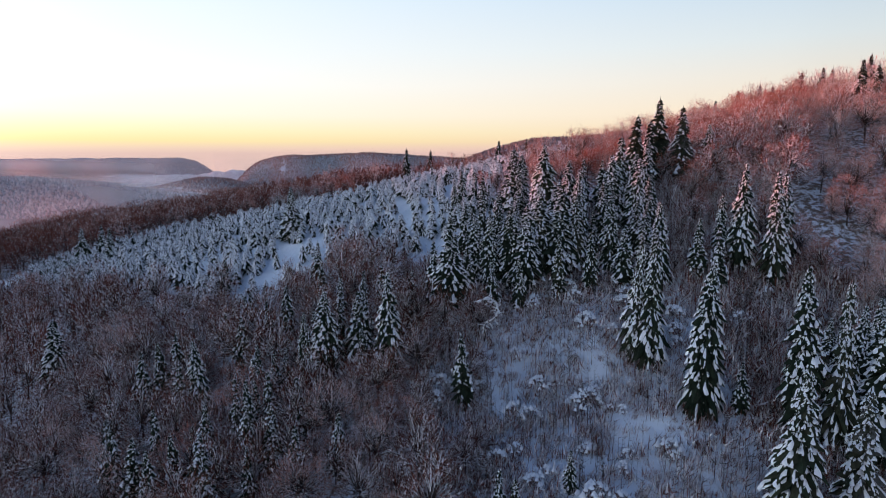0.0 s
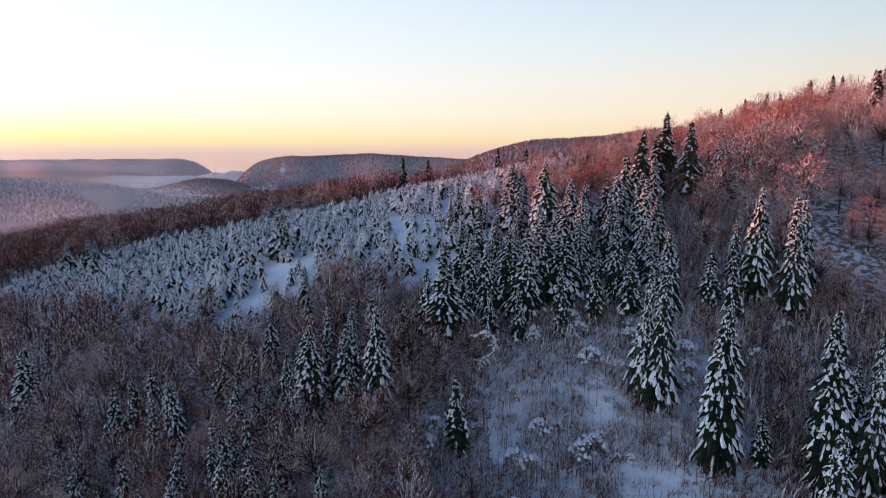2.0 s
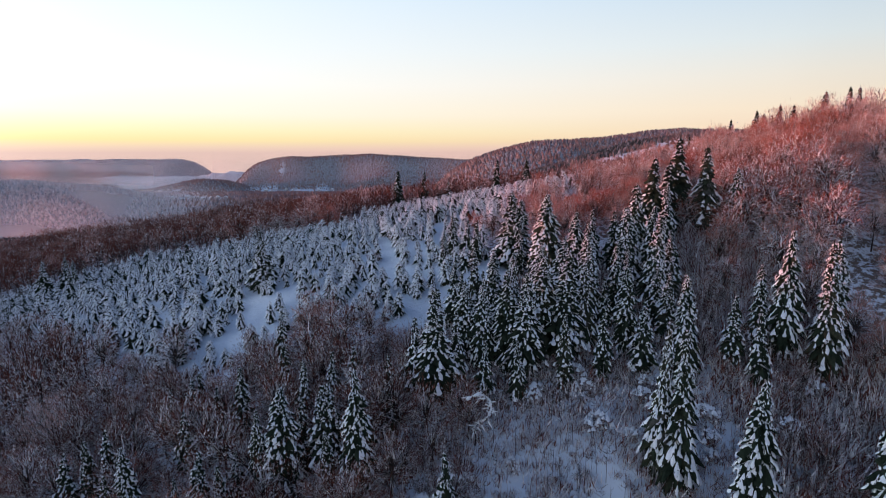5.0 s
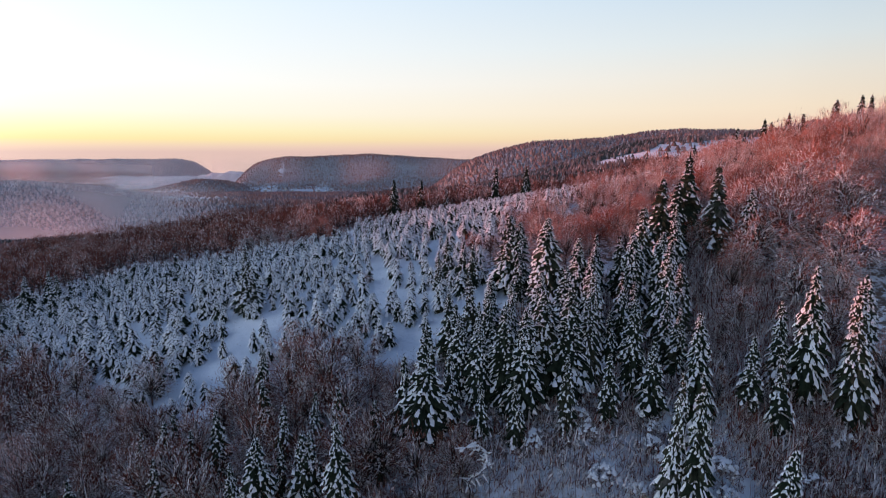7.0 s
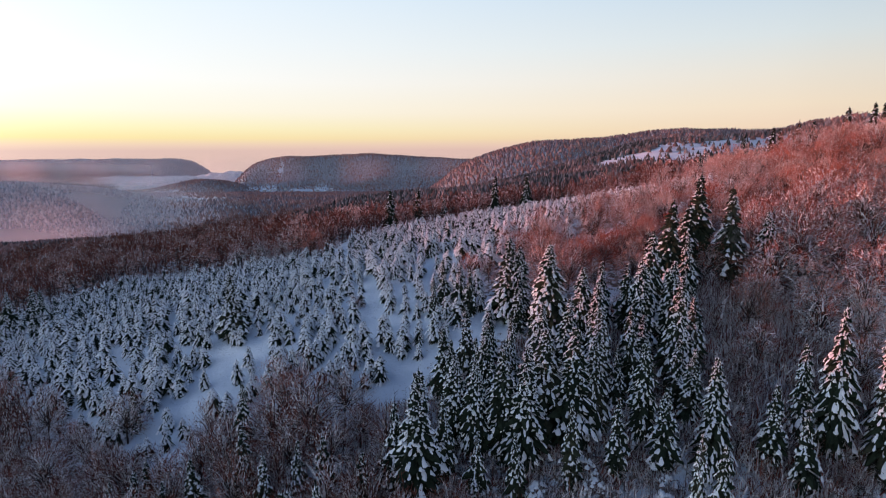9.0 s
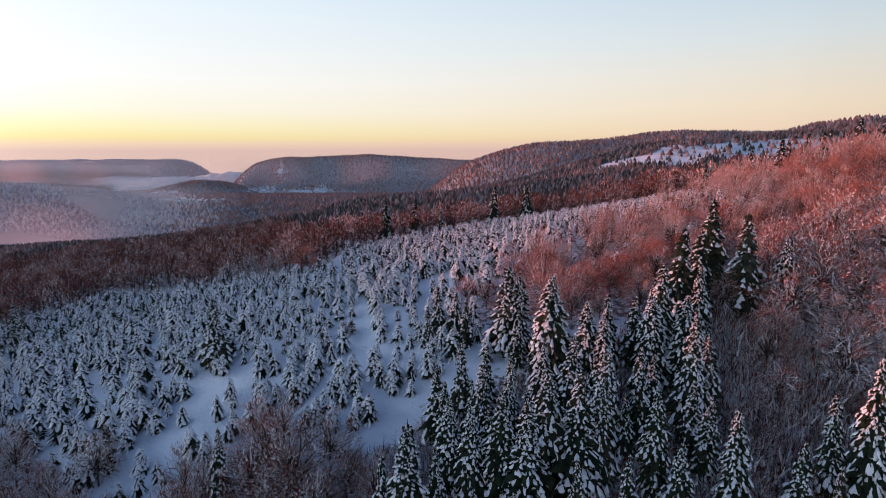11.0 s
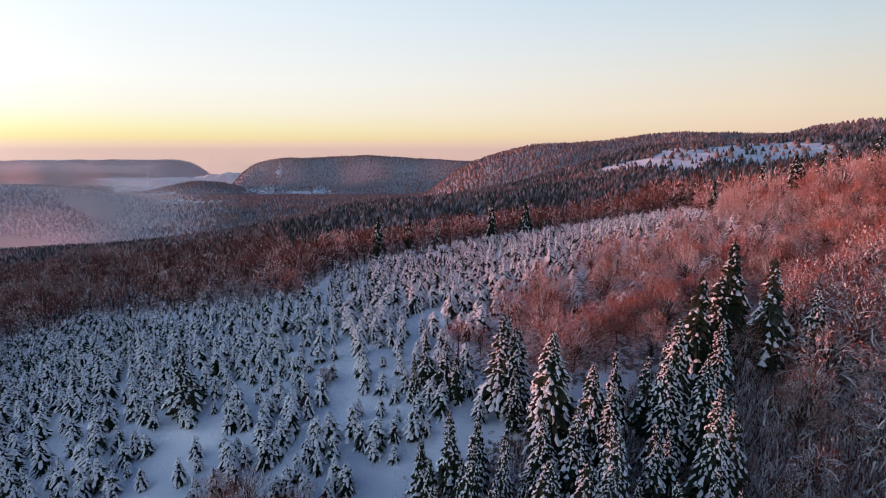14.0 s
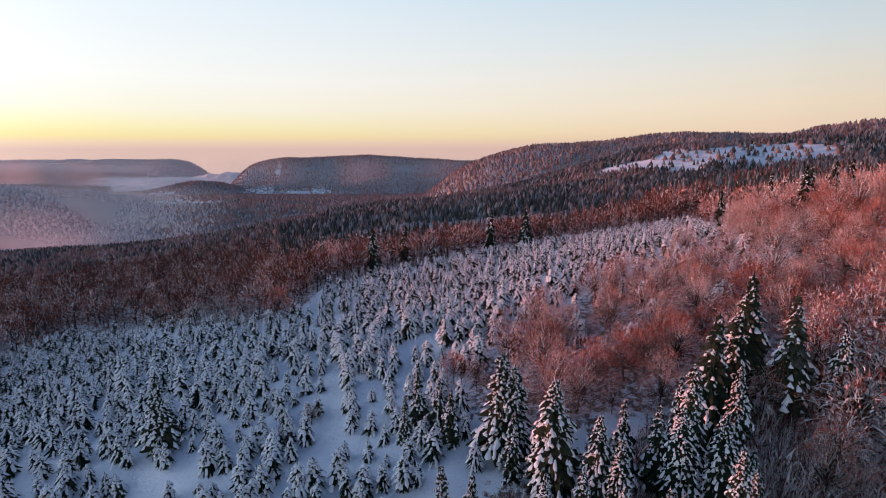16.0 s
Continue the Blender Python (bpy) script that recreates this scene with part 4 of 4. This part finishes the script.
def far_wood(name, r0, r1, step, hlo, hhi, sides):
    x, y = jittered(-r1 * 0.86, r1 * 0.86, 200, r1, step, nrng)
    r = np.hypot(x, y - 30)
    k = (r > r0) & (r < r1) & (np.abs(x) < (y - 20) * 0.84 + 40)
    k &= ~(inside(UPPER_WOOD, x, y) | inside(PLANTATION, x, y) | inside(RIGHT_WOOD, x, y))
    for cx, cy, ax, ay in FIELDS:
        edge = 1 + 0.5 * wobble(x, y, 90, 3) + 0.4 * wobble(x, y, 35, 5)
        k &= (((x - cx) / ax) ** 2 + ((y - cy) / ay) ** 2 > edge) | (nrng.random(len(x)) < 0.13)
    x, y = x[k], y[k]
    h = nrng.uniform(hlo, hhi, len(x)) * np.where((y < 560) & (x < 120), 0.55, 1.0)
    conifer = wobble(x, y, 160, 6) + nrng.normal(0, 0.35, len(x)) + 0.9 * ((y > 520) & (y < 780) & (x > -0.25 * y)) > -0.05
    rad = 0.19 + 0.02 * step / 10 + 0.16 * (r0 > 600)
    blur = nrng.normal(0, 60, len(x))
    # hazy: the hills whose tree colour carries the most haze
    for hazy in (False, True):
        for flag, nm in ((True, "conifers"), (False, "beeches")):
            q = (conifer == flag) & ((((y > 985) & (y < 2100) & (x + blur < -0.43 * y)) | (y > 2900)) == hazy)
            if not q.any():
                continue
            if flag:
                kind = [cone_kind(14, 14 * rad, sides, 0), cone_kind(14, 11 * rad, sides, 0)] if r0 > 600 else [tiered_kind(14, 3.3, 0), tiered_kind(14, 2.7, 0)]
                mats = [FAR_CONIFER if r0 < 600 else HILL_CONIFER if hazy else HAZED_DUSTED_CONIFER if r0 > 1100 else FAR_CONIFER]
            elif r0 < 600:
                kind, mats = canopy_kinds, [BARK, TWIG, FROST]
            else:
                kind, mats = [cone_kind(11, 5.0, 4, 0), cone_kind(9, 4.4, 4, 0)], [HILL_BEECH if hazy else HAZED_DUSTED_BEECH if r0 > 1100 else FAR_BEECH]
            # dusted trees past 1200 m carry some haze in their colour too
            scatter_stuff(name + "_" + nm, ("haze-paled frosted " if hazy else "snow-dusted ") + "distant forest of " + nm, "forest", kind, mats, x[q], y[q], h[q], nrng)


far_wood("middle_forest", 255, 700, 5.6, 9, 15, 5)
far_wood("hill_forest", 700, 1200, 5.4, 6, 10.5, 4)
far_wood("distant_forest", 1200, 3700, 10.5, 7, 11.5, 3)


# ---- valley mist and haze sheets ----
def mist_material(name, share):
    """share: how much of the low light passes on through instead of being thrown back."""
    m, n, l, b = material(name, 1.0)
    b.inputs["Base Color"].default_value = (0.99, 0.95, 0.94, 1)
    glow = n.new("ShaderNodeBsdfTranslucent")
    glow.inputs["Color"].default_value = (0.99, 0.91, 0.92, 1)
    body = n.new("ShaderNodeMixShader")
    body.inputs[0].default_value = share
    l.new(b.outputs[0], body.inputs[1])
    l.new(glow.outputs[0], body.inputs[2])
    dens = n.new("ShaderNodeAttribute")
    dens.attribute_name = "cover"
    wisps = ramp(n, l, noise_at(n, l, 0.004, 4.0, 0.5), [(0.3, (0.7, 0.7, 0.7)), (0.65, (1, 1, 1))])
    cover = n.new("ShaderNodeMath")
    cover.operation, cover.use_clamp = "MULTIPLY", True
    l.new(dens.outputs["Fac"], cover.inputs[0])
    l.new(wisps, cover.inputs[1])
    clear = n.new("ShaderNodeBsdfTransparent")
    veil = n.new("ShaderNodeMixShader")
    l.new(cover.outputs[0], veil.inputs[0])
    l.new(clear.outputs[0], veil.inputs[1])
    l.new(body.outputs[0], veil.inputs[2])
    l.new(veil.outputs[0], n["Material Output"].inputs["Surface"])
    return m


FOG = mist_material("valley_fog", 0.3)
VEIL = mist_material("haze_sheet", 0.85)


def grid_mesh(name, x, y, z, mat):
    k, n = x.shape
    i, j = np.meshgrid(np.arange(k - 1), np.arange(n - 1), indexing="ij")
    f = np.stack([i * n + j, i * n + j + 1, (i + 1) * n + j + 1, (i + 1) * n + j], -1).reshape(-1, 4)
    return new(name, mesh(name, np.column_stack([x.ravel(), y.ravel(), z.ravel()]), f, [mat], smooth=True))


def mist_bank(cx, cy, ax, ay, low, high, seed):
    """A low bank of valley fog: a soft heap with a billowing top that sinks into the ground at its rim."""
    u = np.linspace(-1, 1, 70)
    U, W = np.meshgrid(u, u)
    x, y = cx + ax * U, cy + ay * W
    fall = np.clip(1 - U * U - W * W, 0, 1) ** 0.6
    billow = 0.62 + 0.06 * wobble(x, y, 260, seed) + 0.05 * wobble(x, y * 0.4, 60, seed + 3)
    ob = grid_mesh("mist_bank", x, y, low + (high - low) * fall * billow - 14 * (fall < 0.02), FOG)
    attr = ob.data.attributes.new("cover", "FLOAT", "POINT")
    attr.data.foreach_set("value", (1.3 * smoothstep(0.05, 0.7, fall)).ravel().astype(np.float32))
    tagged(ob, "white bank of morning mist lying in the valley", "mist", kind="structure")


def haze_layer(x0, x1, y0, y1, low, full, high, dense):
    """An upright see-through sheet standing in for the valley's haze, thick below and fading out upwards and at its
    ends.
    """
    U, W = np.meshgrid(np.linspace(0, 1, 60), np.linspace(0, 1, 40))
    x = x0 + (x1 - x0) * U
    ob = grid_mesh("valley_haze_sheet", x, y0 + (y1 - y0) * U + 25 * wobble(x, x * 0, 400, 4), low + (high - low) * W, VEIL)
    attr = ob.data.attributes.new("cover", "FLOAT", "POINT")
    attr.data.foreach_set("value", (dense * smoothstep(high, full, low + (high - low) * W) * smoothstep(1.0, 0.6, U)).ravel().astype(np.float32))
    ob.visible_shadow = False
    tagged(ob, "thin pinkish see-through sheet standing in for haze over the valley", "haze", kind="structure")


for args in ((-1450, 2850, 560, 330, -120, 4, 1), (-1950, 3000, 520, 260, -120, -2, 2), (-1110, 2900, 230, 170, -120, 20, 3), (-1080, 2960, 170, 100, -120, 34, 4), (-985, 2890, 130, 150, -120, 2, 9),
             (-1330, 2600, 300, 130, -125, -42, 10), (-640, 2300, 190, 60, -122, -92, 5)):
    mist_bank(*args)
# see-through sheets added before the hills to pale them as haze would
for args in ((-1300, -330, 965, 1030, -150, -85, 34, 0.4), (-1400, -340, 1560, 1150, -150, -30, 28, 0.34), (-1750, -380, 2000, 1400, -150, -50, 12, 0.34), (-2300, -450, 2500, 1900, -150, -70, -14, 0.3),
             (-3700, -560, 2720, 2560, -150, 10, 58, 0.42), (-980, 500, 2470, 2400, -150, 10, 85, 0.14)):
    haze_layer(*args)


# ---- the village ----
def make_house(seed):
    rng = random.Random(seed)
    w, d, h = rng.uniform(7, 10), rng.uniform(9, 14), rng.uniform(4, 6)
    root = new("house")
    box, roof, stack = Soup(), Soup(), Soup()
    box.add([(-w / 2, -d / 2, -2), (w / 2, -d / 2, -2), (w / 2, d / 2, -2), (-w / 2, d / 2, -2), (-w / 2, -d / 2, h), (w / 2, -d / 2, h), (w / 2, d / 2, h), (-w / 2, d / 2, h), (0, -d / 2, h + w * 0.42), (0, d / 2, h + w * 0.42)],
            [(0, 1, 5, 8, 4), (2, 3, 7, 9, 6), (1, 2, 6, 5), (3, 0, 4, 7)])
    o, t = 0.6, 0.35
    for k in (-1, 1):
        e, r = (k * (w / 2 + o), h - o * 0.84 * 0.5), (0, h + w * 0.42 + 0.05)
        pts = [(e[0], -d / 2 - o, e[1]), (e[0], d / 2 + o, e[1]), (r[0], d / 2 + o, r[1]), (r[0], -d / 2 - o, r[1])]
        pts += [(x, y, z + t) for x, y, z in pts]
        roof.add(pts, [(0, 1, 2, 3), (4, 5, 6, 7), (0, 1, 5, 4), (1, 2, 6, 5), (2, 3, 7, 6), (3, 0, 4, 7)])
    stack.tube((w * 0.15, d * 0.2, h), (w * 0.15, d * 0.2, h + w * 0.6), 0.45, 0.45, 4)
    wall = part("wall", mesh("wall", box.v, box.f, [PLASTER]), root)
    for k in range(3):
        g = Soup()
        y0 = -d / 2 + d * (k + 0.6) / 3.4
        g.add([(w / 2 + 0.03, y0, 1.2), (w / 2 + 0.03, y0 + 1.2, 1.2), (w / 2 + 0.03, y0 + 1.2, 2.8), (w / 2 + 0.03, y0, 2.8)], [(0, 1, 2, 3)])
        part("window", mesh("window", g.v, g.f, [DARK_GLASS]), wall)
    part("roof", mesh("roof", roof.v, roof.f, [SNOW]), root, "snow-covered gable roof")
    part("chimney", mesh("chimney", stack.v, stack.f, [BARK]), root)
    return tagged(root, "small pale house with a snow-covered gable roof", "house", "houses of the village")


PLASTER = island_material("plaster", [(0.0, (0.45, 0.4, 0.36)), (1.0, (0.75, 0.72, 0.68))])
DARK_GLASS, _n, _l, _b = material("window_glass", 0.15)
_b.inputs["Base Color"].default_value = (0.02, 0.025, 0.03, 1)
houses = [make_house(i) for i in range(4)]
hr = random.Random(9)
for k in range(52):
    cx, cy, ax, ay = FIELDS[(6, 7, 8, 8)[k % 4]]
    x, y = cx + hr.uniform(-0.9, 0.9) * ax, cy + hr.uniform(-0.9, 0.9) * ay
    m = pose(x, y, float(height(x, y)), 0, 0, hr.choice((20, 110)) + hr.uniform(-15, 15))
    if k < 4:
        houses[k].matrix_basis = m
    else:
        copy_thing(houses[k % 4], m)
